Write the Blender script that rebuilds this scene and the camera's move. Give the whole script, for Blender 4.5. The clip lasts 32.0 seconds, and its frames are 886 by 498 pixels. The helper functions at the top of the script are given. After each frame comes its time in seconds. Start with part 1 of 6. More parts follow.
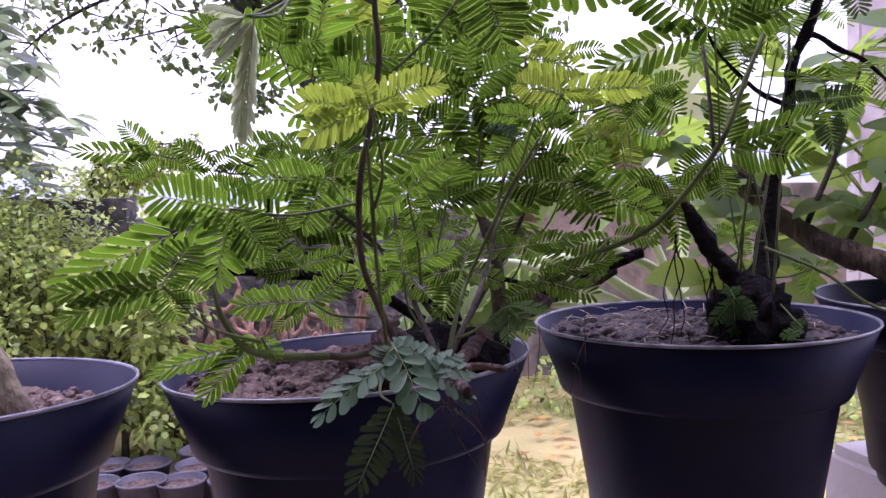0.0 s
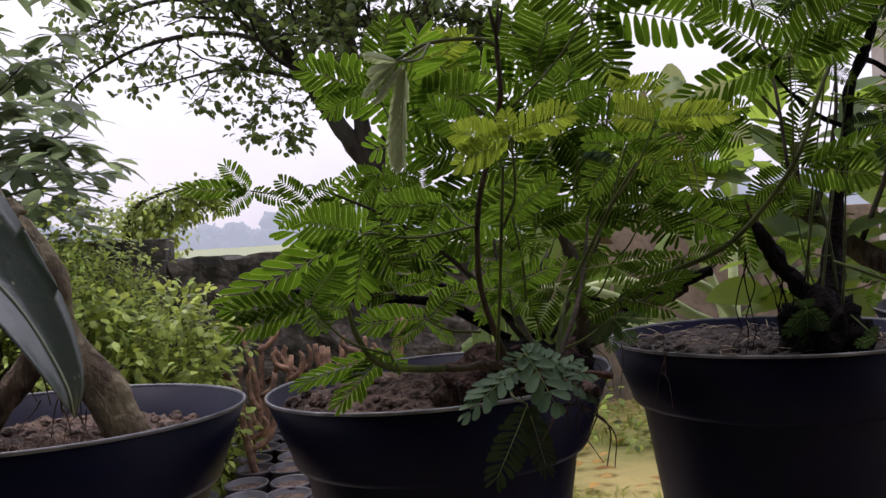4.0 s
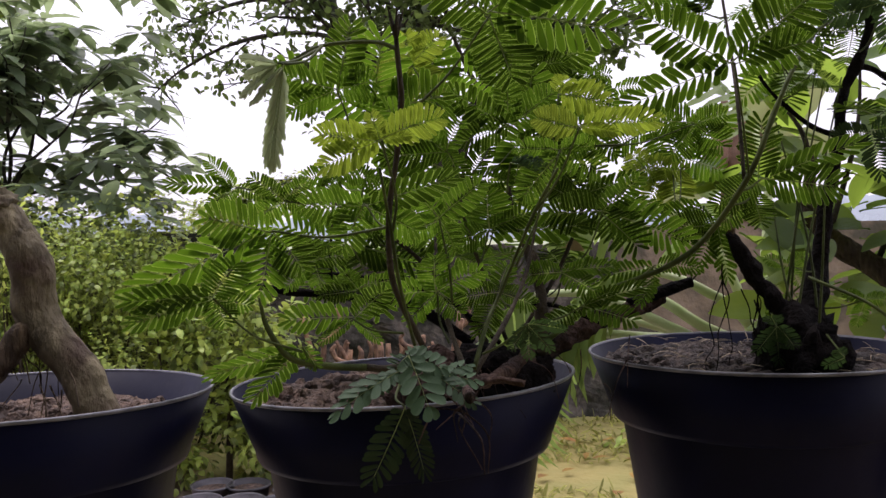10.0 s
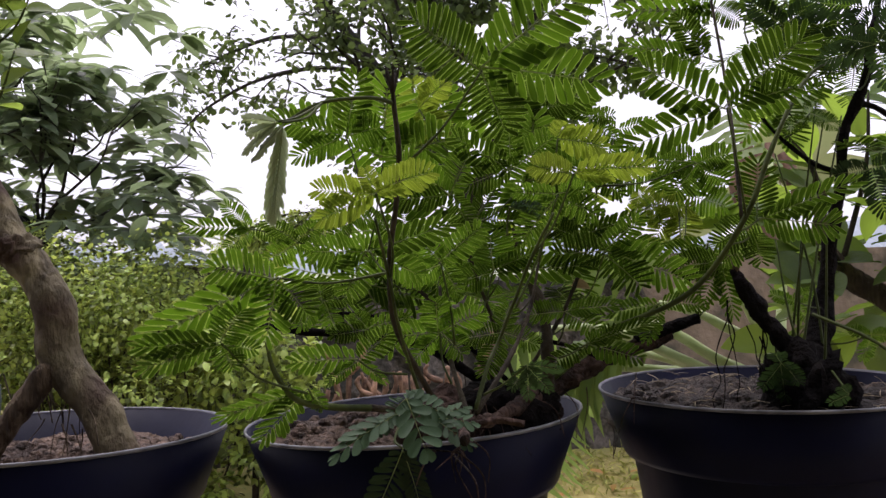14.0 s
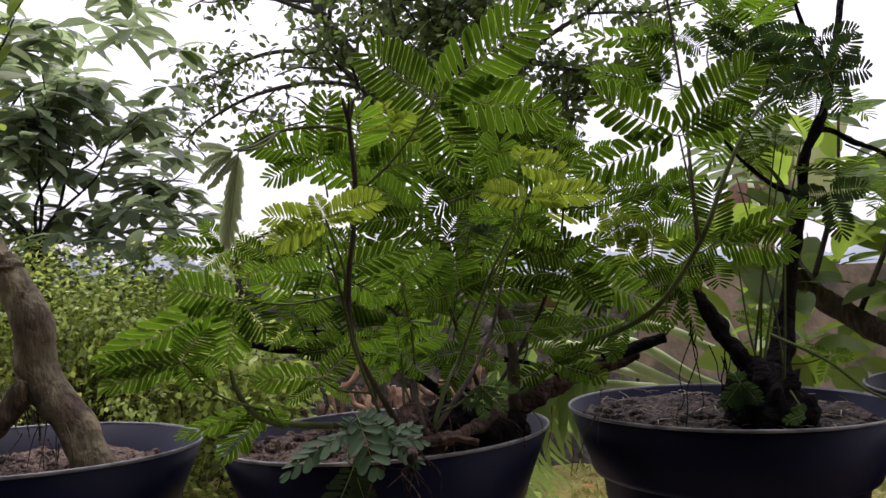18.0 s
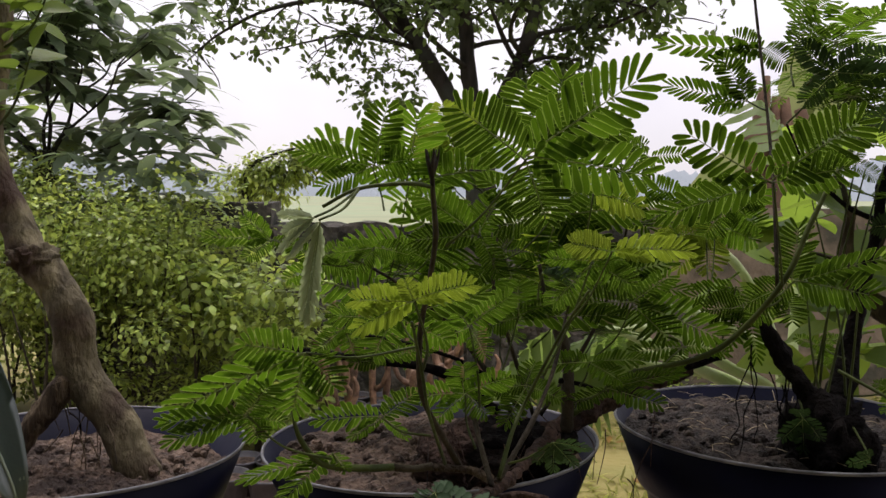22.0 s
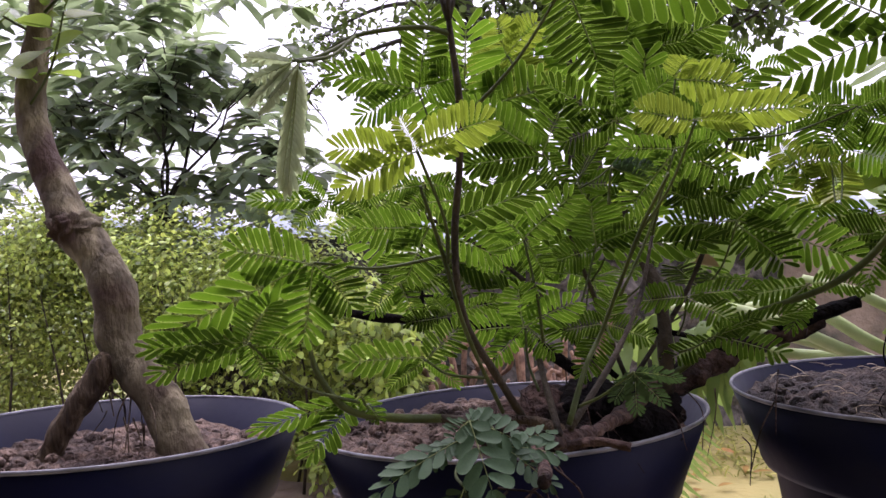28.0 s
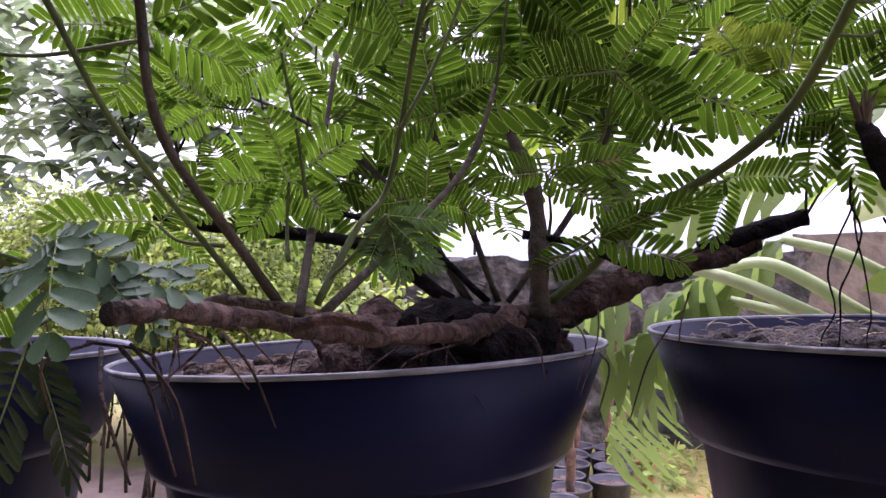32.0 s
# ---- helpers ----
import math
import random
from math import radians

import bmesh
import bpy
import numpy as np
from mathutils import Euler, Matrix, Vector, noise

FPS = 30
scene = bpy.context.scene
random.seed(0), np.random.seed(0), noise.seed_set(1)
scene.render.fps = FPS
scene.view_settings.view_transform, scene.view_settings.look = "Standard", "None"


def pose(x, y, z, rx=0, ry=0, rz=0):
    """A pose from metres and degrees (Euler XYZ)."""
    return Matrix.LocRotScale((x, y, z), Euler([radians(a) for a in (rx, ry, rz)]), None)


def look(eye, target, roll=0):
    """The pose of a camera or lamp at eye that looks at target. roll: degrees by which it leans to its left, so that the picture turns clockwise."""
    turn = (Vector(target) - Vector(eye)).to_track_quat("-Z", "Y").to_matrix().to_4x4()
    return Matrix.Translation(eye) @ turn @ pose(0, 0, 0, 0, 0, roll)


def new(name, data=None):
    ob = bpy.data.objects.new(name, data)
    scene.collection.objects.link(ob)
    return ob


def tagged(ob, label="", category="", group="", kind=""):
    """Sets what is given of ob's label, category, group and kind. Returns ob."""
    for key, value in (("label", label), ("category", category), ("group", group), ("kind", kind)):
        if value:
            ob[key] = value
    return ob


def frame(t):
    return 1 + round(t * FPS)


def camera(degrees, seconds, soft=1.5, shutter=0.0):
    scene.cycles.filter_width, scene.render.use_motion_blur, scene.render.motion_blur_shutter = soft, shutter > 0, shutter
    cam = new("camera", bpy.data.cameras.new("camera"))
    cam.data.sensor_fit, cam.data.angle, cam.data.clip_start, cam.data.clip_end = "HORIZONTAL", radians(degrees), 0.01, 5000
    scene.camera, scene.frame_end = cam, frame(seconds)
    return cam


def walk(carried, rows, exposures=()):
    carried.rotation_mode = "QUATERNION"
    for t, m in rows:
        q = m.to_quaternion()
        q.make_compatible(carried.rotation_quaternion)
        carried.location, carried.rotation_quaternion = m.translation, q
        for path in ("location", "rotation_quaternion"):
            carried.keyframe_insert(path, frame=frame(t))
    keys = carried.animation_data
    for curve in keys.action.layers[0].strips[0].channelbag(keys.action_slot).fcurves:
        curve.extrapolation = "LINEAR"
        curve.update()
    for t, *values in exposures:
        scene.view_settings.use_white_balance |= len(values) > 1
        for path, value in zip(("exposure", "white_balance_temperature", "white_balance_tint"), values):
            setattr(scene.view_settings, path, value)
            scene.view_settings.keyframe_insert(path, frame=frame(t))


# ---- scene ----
cam = camera(57.1, 32.0)
PATH = [
    (0, (0.0313, -0.5156, 0.7729), (-0.0538, 0.4788, 0.7109), -1.61),
    (0.5, (-0.0237, -0.5380, 0.7863), (-0.0651, 0.4587, 0.7175), 0.09),
    (1, (-0.0539, -0.5437, 0.7853), (-0.0707, 0.4536, 0.7130), 0.34),
    (1.5, (-0.0634, -0.5456, 0.7846), (-0.0888, 0.4516, 0.7148), -0.21),
    (2, (-0.0650, -0.5533, 0.7806), (-0.1151, 0.4439, 0.7240), -0.08),
    (2.5, (-0.0801, -0.5596, 0.7847), (-0.1283, 0.4382, 0.7409), 0.27),
    (3, (-0.0684, -0.5645, 0.7798), (-0.1233, 0.4332, 0.7402), -1.08),
    (3.5, (-0.0527, -0.5645, 0.7766), (-0.1353, 0.4316, 0.7445), -2.08),
    (4, (-0.0098, -0.5555, 0.7689), (-0.1195, 0.4383, 0.7499), -3.15),
    (4.5, (0.0225, -0.5504, 0.7708), (-0.1015, 0.4419, 0.7619), -3.39),
    (6.5, (0.0504, -0.5553, 0.7708), (-0.1152, 0.4308, 0.7636), -2.56),
    (7, (0.0578, -0.5530, 0.7720), (-0.1044, 0.4338, 0.7648), -2.41),
    (7.5, (0.0613, -0.5521, 0.7727), (-0.0969, 0.4353, 0.7670), -2.43),
    (8, (0.0598, -0.5549, 0.7643), (-0.1131, 0.4300, 0.7543), -1.70),
    (8.5, (0.0542, -0.5567, 0.7580), (-0.1341, 0.4252, 0.7363), -0.74),
    (9, (0.0545, -0.5607, 0.7610), (-0.1396, 0.4199, 0.7346), -0.94),
    (9.5, (0.0563, -0.5618, 0.7636), (-0.1533, 0.4159, 0.7464), -1.30),
    (10, (0.0758, -0.5435, 0.7662), (-0.1391, 0.4330, 0.7521), -1.21),
    (10.5, (0.0814, -0.5401, 0.7694), (-0.1211, 0.4391, 0.7616), -1.42),
    (11, (0.0851, -0.5448, 0.7714), (-0.1187, 0.4342, 0.7721), -1.51),
    (11.5, (0.0868, -0.5455, 0.7725), (-0.1201, 0.4328, 0.7825), -1.51),
    (12, (0.0879, -0.5481, 0.7732), (-0.1258, 0.4287, 0.7895), -1.72),
    (12.5, (0.0871, -0.5473, 0.7724), (-0.1325, 0.4282, 0.7900), -1.70),
    (13, (0.0857, -0.5498, 0.7710), (-0.1398, 0.4242, 0.7931), -1.45),
    (13.5, (0.0890, -0.5522, 0.7732), (-0.1490, 0.4188, 0.7957), -1.71),
    (15.5, (0.1033, -0.5551, 0.7746), (-0.1528, 0.4113, 0.7964), -1.70),
    (16, (0.1093, -0.5602, 0.7755), (-0.1454, 0.4065, 0.7978), -1.80),
    (16.5, (0.1145, -0.5594, 0.7758), (-0.1350, 0.4087, 0.7992), -1.68),
    (17, (0.1159, -0.5624, 0.7771), (-0.1322, 0.4059, 0.8032), -1.66),
    (17.5, (0.1185, -0.5625, 0.7779), (-0.1280, 0.4060, 0.8132), -1.38),
    (18, (0.1187, -0.5603, 0.7781), (-0.1290, 0.4078, 0.8159), -1.56),
    (18.5, (0.1152, -0.5588, 0.7785), (-0.1371, 0.4081, 0.8153), -1.97),
    (19, (0.1097, -0.5565, 0.7769), (-0.1474, 0.4090, 0.8169), -1.55),
    (19.5, (0.1109, -0.5556, 0.7747), (-0.1486, 0.4095, 0.8103), -1.32),
    (20, (0.1122, -0.5569, 0.7768), (-0.1423, 0.4098, 0.7998), -1.90),
    (20.5, (0.0970, -0.5544, 0.8030), (-0.1823, 0.4058, 0.7923), -1.57),
    (21, (0.0882, -0.5565, 0.8418), (-0.1952, 0.4019, 0.8087), 0.80),
    (21.5, (0.0817, -0.5520, 0.8520), (-0.1866, 0.4097, 0.7964), 0.94),
    (22, (0.0763, -0.5454, 0.8478), (-0.1747, 0.4203, 0.7809), 0.50),
    (22.5, (0.1095, -0.5529, 0.8219), (-0.1246, 0.4181, 0.7724), -5.21),
    (23, (0.1221, -0.5288, 0.8033), (-0.0971, 0.4457, 0.7565), -3.83),
    (23.5, (0.1265, -0.5309, 0.7962), (-0.1043, 0.4413, 0.7585), -1.00),
    (24, (0.1288, -0.5332, 0.7984), (-0.0926, 0.4419, 0.7827), -1.13),
    (24.5, (0.1307, -0.5356, 0.7971), (-0.1040, 0.4363, 0.7821), -1.25),
    (26.5, (0.1444, -0.5217, 0.7926), (-0.0831, 0.4517, 0.7685), -1.96),
    (27, (0.1419, -0.5113, 0.7901), (-0.1021, 0.4581, 0.7636), -2.05),
    (27.5, (0.1131, -0.4936, 0.7797), (-0.2146, 0.4512, 0.7738), -2.93),
    (28, (0.0866, -0.4618, 0.7776), (-0.3015, 0.4597, 0.7666), -2.57),
    (28.5, (0.0795, -0.4358, 0.7682), (-0.3409, 0.4713, 0.7467), -2.34),
    (29, (0.0844, -0.4274, 0.7630), (-0.3136, 0.4887, 0.7155), -1.27),
    (29.5, (0.1137, -0.3999, 0.7515), (-0.2509, 0.5298, 0.6990), -0.06),
    (30, (0.1395, -0.3733, 0.7305), (-0.2416, 0.5512, 0.7248), -0.80),
    (30.5, (0.1484, -0.3454, 0.7260), (-0.2428, 0.5749, 0.7278), -2.13),
    (31, (0.1632, -0.3448, 0.7302), (-0.2442, 0.5683, 0.7439), -2.33),
    (31.5, (0.1603, -0.3399, 0.7233), (-0.2610, 0.5669, 0.7384), -2.06),
    (32, (0.1368, -0.3268, 0.7091), (-0.2938, 0.5756, 0.7252), -0.58),
]
EXPOSURES = [(0, 1.38, 5450, 54), (1, 1.13, 5600, 47), (2, 0.83, 5800, 39), (3, 0.35, 6150, 30), (4, 0.28, 6250, 25), (7, 0.4, 6300, 25), (9, 0.54, 6300, 25), (13, 0.52, 6300, 23), (19, 0.47, 6350, 23), (21.5, 0.25, 6700, 16), (23, 0.51, 6450, 20), (27, 0.86, 6150, 28), (28, 1.07, 6000, 35), (30, 1.38, 5950, 40), (32, 1.53, 5700, 44)]
walk(cam, [(t, look(eye, target, roll)) for t, eye, target, roll in PATH], EXPOSURES)

# ---- light: an overcast sky, brighter overhead than at the horizon ----
world = bpy.data.worlds.new("overcast_sky")
scene.world = world
world.use_nodes = True
wn, wl = world.node_tree.nodes, world.node_tree.links
sky = wn.new("ShaderNodeTexSky")
sky.sky_type, sky.sun_disc = "NISHITA", False
sky.sun_elevation, sky.sun_rotation = radians(62), radians(-49)
veil = wn.new("ShaderNodeMixRGB")
veil.blend_type = "MIX"
veil.inputs[0].default_value = 0.86
veil.inputs[2].default_value = (9.2, 9.3, 9.7, 1)
cloud = wn.new("ShaderNodeTexNoise")
cloud.inputs["Scale"].default_value, cloud.inputs["Detail"].default_value = 3.5, 5
cloud_tone = wn.new("ShaderNodeValToRGB")
cloud_tone.color_ramp.elements[0].position, cloud_tone.color_ramp.elements[1].position = 0.3, 0.7
cloud_tone.color_ramp.elements[0].color, cloud_tone.color_ramp.elements[1].color = (7.6, 7.5, 8.3, 1), (9.8, 9.7, 10.0, 1)
wl.new(cloud.outputs["Fac"], cloud_tone.inputs["Fac"])
wl.new(cloud_tone.outputs["Color"], veil.inputs[2])
wl.new(sky.outputs[0], veil.inputs[1])
way = wn.new("ShaderNodeTexCoord")
split = wn.new("ShaderNodeSeparateXYZ")
wl.new(way.outputs["Generated"], split.inputs[0])
rise = wn.new("ShaderNodeMapRange")
rise.inputs["To Min"].default_value, rise.inputs["To Max"].default_value = 0.62, 1.55
wl.new(split.outputs["Z"], rise.inputs["Value"])
dome = wn.new("ShaderNodeMixRGB")
dome.blend_type = "MULTIPLY"
dome.inputs[0].default_value = 1
wl.new(veil.outputs[0], dome.inputs[1])
wl.new(rise.outputs[0], dome.inputs[2])
wl.new(dome.outputs[0], wn["Background"].inputs[0])
wn["Background"].inputs[1].default_value = 0.13
sun_data = bpy.data.lights.new("sun", "SUN")
sun_data.energy, sun_data.angle, sun_data.color = 1.5, radians(22), (1.0, 0.96, 0.9)
sun = new("sun", sun_data)
sun.matrix_world = look((-3.5, 3.0, 8.9), (0, 0, 0))


# ---- materials ----
def material(name, base, rough=0.7, second=None, scale=20.0, detail=4.0, bump=0.0, bump_scale=None, vary=0.0, metal=0.0, spec=0.5, stain=None, stain_scale=3.0, distort=0.0, stretch=1.0):
    """A surface of two colours broken up by noise, stained at a larger scale, with fine relief."""
    m = bpy.data.materials.new(name)
    m.use_nodes = True
    n, l = m.node_tree.nodes, m.node_tree.links
    p = n["Principled BSDF"]
    p.inputs["Roughness"].default_value, p.inputs["Metallic"].default_value = rough, metal
    p.inputs["Specular IOR Level"].default_value = spec
    co = n.new("ShaderNodeTexCoord")
    t = n.new("ShaderNodeTexNoise")
    t.inputs["Scale"].default_value, t.inputs["Detail"].default_value, t.inputs["Distortion"].default_value = scale, detail, distort
    along = n.new("ShaderNodeMapping")
    along.inputs["Scale"].default_value = (1, 1, stretch)
    l.new(co.outputs["Object"], along.inputs["Vector"])
    l.new(along.outputs["Vector"], t.inputs["Vector"])
    r = n.new("ShaderNodeValToRGB")
    r.color_ramp.elements[0].position, r.color_ramp.elements[1].position = 0.35, 0.65
    r.color_ramp.elements[0].color, r.color_ramp.elements[1].color = (*base, 1), (*(second or base), 1)
    l.new(t.outputs["Fac"], r.inputs["Fac"])
    out = r.outputs["Color"]
    if stain:
        s = n.new("ShaderNodeTexNoise")
        s.inputs["Scale"].default_value, s.inputs["Detail"].default_value = stain_scale, 6
        l.new(co.outputs["Object"], s.inputs["Vector"])
        k = n.new("ShaderNodeValToRGB")
        k.color_ramp.elements[0].position, k.color_ramp.elements[1].position = 0.48, 0.62
        l.new(s.outputs["Fac"], k.inputs["Fac"])
        x = n.new("ShaderNodeMixRGB")
        x.inputs[2].default_value = (*stain, 1)
        l.new(k.outputs["Color"], x.inputs[0])
        l.new(out, x.inputs[1])
        out = x.outputs["Color"]
    if vary:
        i = n.new("ShaderNodeObjectInfo")
        mr = n.new("ShaderNodeMapRange")
        mr.inputs["To Min"].default_value, mr.inputs["To Max"].default_value = 1 - vary, 1 + vary
        l.new(i.outputs["Random"], mr.inputs["Value"])
        h = n.new("ShaderNodeHueSaturation")
        l.new(mr.outputs[0], h.inputs["Value"])
        l.new(out, h.inputs["Color"])
        out = h.outputs["Color"]
    l.new(out, p.inputs["Base Color"])
    if bump:
        b = n.new("ShaderNodeBump")
        b.inputs["Strength"].default_value, b.inputs["Distance"].default_value = bump, 0.01
        t2 = n.new("ShaderNodeTexNoise")
        t2.inputs["Scale"].default_value, t2.inputs["Detail"].default_value = bump_scale or scale * 3, 6
        l.new(along.outputs["Vector"], t2.inputs["Vector"])
        l.new(t2.outputs["Fac"], b.inputs["Height"])
        l.new(b.outputs["Normal"], p.inputs["Normal"])
    return m


def leaf_material(name, base, second, through_colour, share=0.5, rough=0.5, scale=60.0, island=False, vary=0.25, margin=None):
    """A leaf: glossy top, and light that comes through it from behind."""
    m = material(name, base, rough, second, scale, 3, 0.15, scale * 4)
    n, l = m.node_tree.nodes, m.node_tree.links
    p = n["Principled BSDF"]
    p.inputs["Specular IOR Level"].default_value = 0.25
    source = p.inputs["Base Color"].links[0].from_socket
    if island:
        i = n.new("ShaderNodeNewGeometry")
        value = i.outputs["Random Per Island"]
    else:
        i = n.new("ShaderNodeObjectInfo")
        value = i.outputs["Random"]
    mr = n.new("ShaderNodeMapRange")
    mr.inputs["To Min"].default_value, mr.inputs["To Max"].default_value = 1 - vary, 1 + vary
    l.new(value, mr.inputs["Value"])
    h = n.new("ShaderNodeHueSaturation")
    l.new(mr.outputs[0], h.inputs["Value"])
    l.new(source, h.inputs["Color"])
    top = h.outputs["Color"]
    if margin:
        at = n.new("ShaderNodeAttribute")
        at.attribute_name = "margin"
        rim = n.new("ShaderNodeMapRange")
        rim.inputs["From Min"].default_value, rim.inputs["From Max"].default_value, rim.inputs["To Max"].default_value = 0.72, 1.0, 0.9
        l.new(at.outputs["Fac"], rim.inputs["Value"])
        edge = n.new("ShaderNodeMixRGB")
        edge.inputs[2].default_value = (*margin, 1)
        l.new(rim.outputs[0], edge.inputs[0])
        l.new(top, edge.inputs[1])
        top = edge.outputs["Color"]
        one = n.new("ShaderNodeNewGeometry")
        apart = n.new("ShaderNodeMapRange")
        apart.inputs["To Min"].default_value, apart.inputs["To Max"].default_value = 0.8, 1.2
        l.new(one.outputs["Random Per Island"], apart.inputs["Value"])
        both = n.new("ShaderNodeMath")
        both.operation = "MULTIPLY"
        l.new(mr.outputs[0], both.inputs[0])
        l.new(apart.outputs[0], both.inputs[1])
        mr = both
        l.new(both.outputs[0], h.inputs["Value"])
    l.new(top, p.inputs["Base Color"])
    t = n.new("ShaderNodeBsdfTranslucent")
    h2 = n.new("ShaderNodeHueSaturation")
    h2.inputs["Color"].default_value = (*through_colour, 1)
    l.new(mr.outputs[0], h2.inputs["Value"])
    shine = h2.outputs["Color"]
    if margin:
        thin = n.new("ShaderNodeMixRGB")
        thin.inputs[2].default_value = (*[min(1, 1.4 * c) for c in margin], 1)
        l.new(rim.outputs[0], thin.inputs[0])
        l.new(shine, thin.inputs[1])
        shine = thin.outputs["Color"]
    l.new(shine, t.inputs["Color"])
    mix = n.new("ShaderNodeMixShader")
    mix.inputs[0].default_value = share
    l.new(p.outputs[0], mix.inputs[1])
    l.new(t.outputs[0], mix.inputs[2])
    l.new(mix.outputs[0], n["Material Output"].inputs["Surface"])
    return m


M_POT = material("black_plastic", (0.0042, 0.0047, 0.0165), 0.46, (0.006, 0.0067, 0.022), 25, 5, 0.04, 60, stain=(0.008, 0.0084, 0.018), stain_scale=9, spec=0.08)
# rim paler than the pot: the bright sky highlight is painted in
M_RIM = material("rim_highlight_plastic", (0.05, 0.05, 0.056), 0.32, (0.17, 0.17, 0.18), 60, 6, 0.1, 120)
M_SOIL = material("pot_soil", (0.05, 0.032, 0.023), 0.95, (0.205, 0.14, 0.1), 110, 10, 1.0, 260, stain=(0.04, 0.025, 0.018), stain_scale=22)
M_SOIL_DARK = material("dark_pot_soil", (0.013, 0.01, 0.008), 0.95, (0.075, 0.054, 0.042), 110, 10, 1.0, 260, stain=(0.014, 0.01, 0.008), stain_scale=22)
M_BARK = material("brown_bark", (0.045, 0.031, 0.02), 0.85, (0.17, 0.125, 0.075), 150, 12, 1.0, 230, stain=(0.05, 0.036, 0.024), stain_scale=16, distort=0.6, spec=0.2, stretch=0.16)
M_SMOOTH_BARK = material("smooth_olive_bark", (0.065, 0.052, 0.029), 0.8, (0.22, 0.185, 0.105), 45, 10, 0.7, 160, stain=(0.06, 0.036, 0.024), stain_scale=20, distort=1.0, spec=0.25, stretch=0.45)
M_BARK_DARK = material("dark_wet_bark", (0.004, 0.0035, 0.0035), 0.95, (0.009, 0.007, 0.006), 60, 8, 0.9, 140, spec=0.1)
M_STEM = material("green_stem", (0.028, 0.04, 0.01), 0.6, (0.062, 0.08, 0.019), 50, 4, 0.2, 200, spec=0.15)
M_TWIG = material("brown_stem", (0.024, 0.02, 0.014), 0.75, (0.055, 0.045, 0.028), 50, 6, 0.4, 200, spec=0.15)
M_MIMOSA = leaf_material("mimosa_leaf", (0.022, 0.052, 0.008), (0.034, 0.07, 0.011), (0.076, 0.15, 0.006), 0.5, 0.42, vary=0.5, margin=(0.24, 0.35, 0.06))
M_MIMOSA.node_tree.nodes["Principled BSDF"].inputs["Specular IOR Level"].default_value = 0.12
# darker copy of the mimosa leaf, with shade put into its colour
M_SHADED_LEAF = leaf_material("shaded_mimosa_leaf", (0.022, 0.046, 0.016), (0.032, 0.06, 0.02), (0.045, 0.085, 0.02), 0.4, 0.5, vary=0.3)
M_RACHIS = leaf_material("pale_rachis", (0.16, 0.2, 0.07), (0.2, 0.24, 0.09), (0.3, 0.36, 0.12), 0.35, 0.5)
M_YOUNG = leaf_material("young_mimosa_leaf", (0.08, 0.12, 0.02), (0.1, 0.145, 0.024), (0.22, 0.3, 0.02), 0.5, 0.5, margin=(0.3, 0.38, 0.06))
M_GREY_LEAF = leaf_material("greyish_mimosa_leaf", (0.036, 0.072, 0.032), (0.054, 0.095, 0.042), (0.05, 0.1, 0.03), 0.3, 0.6)
# mimosa leaf painted near black for the shade in front of the pot
M_HANGING_SHADE = leaf_material("hanging_leaf_painted_shade", (0.007, 0.016, 0.007), (0.012, 0.024, 0.01), (0.015, 0.03, 0.008), 0.25, 0.5)
M_WILTED = leaf_material("wilted_leaf", (0.3, 0.34, 0.23), (0.4, 0.43, 0.3), (0.42, 0.5, 0.26), 0.45, 0.6)
M_ROOT = material("reddish_root_bark", (0.026, 0.015, 0.011), 0.9, (0.1, 0.062, 0.046), 90, 12, 1.0, 170, stain=(0.012, 0.008, 0.006), stain_scale=30, distort=1.5, spec=0.2)
M_HEDGE = leaf_material("hedge_leaf", (0.14, 0.22, 0.048), (0.3, 0.37, 0.095), (0.52, 0.6, 0.12), 0.34, 0.32, 30, True, 0.75)
M_MANGO = leaf_material("glossy_dark_leaf", (0.1, 0.135, 0.09), (0.14, 0.175, 0.12), (0.33, 0.42, 0.2), 0.5, 0.36, 30, True, 0.45)
M_TREE = leaf_material("tree_leaf", (0.04, 0.062, 0.022), (0.06, 0.088, 0.03), (0.14, 0.2, 0.045), 0.45, 0.5, 20, True, 0.4)
M_GROUND = material("ground", (0.24, 0.21, 0.065), 0.95, (0.33, 0.275, 0.09), 3, 8, 0.6, 40, stain=(0.2, 0.225, 0.06), stain_scale=1.2)
M_SAND = material("sandy_path", (0.22, 0.16, 0.12), 0.95, (0.29, 0.22, 0.17), 12, 8, 0.6, 60, stain=(0.2, 0.15, 0.1), stain_scale=4)
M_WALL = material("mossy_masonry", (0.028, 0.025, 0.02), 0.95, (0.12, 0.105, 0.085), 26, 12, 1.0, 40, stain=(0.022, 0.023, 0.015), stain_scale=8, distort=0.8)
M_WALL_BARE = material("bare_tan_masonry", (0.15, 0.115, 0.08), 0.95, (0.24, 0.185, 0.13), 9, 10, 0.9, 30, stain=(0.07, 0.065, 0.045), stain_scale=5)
# for the unseen wall and ceiling that hold light off the pot fronts
M_LIGHT_BLOCK = material("light_block_plaster", (0.19, 0.19, 0.23), 0.9, (0.24, 0.24, 0.28), 4, 6, 0.3, 30)
M_PLASTER = material("plain_plaster", (0.42, 0.38, 0.33), 0.9, (0.48, 0.44, 0.38), 4, 6, 0.3, 30)


# ---- building blocks ----
def shape(verts, faces, smooth=True):
    me = bpy.data.meshes.new("shape")
    me.from_pydata([tuple(v) for v in verts], [], faces)
    if smooth:
        me.polygons.foreach_set("use_smooth", [True] * len(me.polygons))
    me.update()
    return me


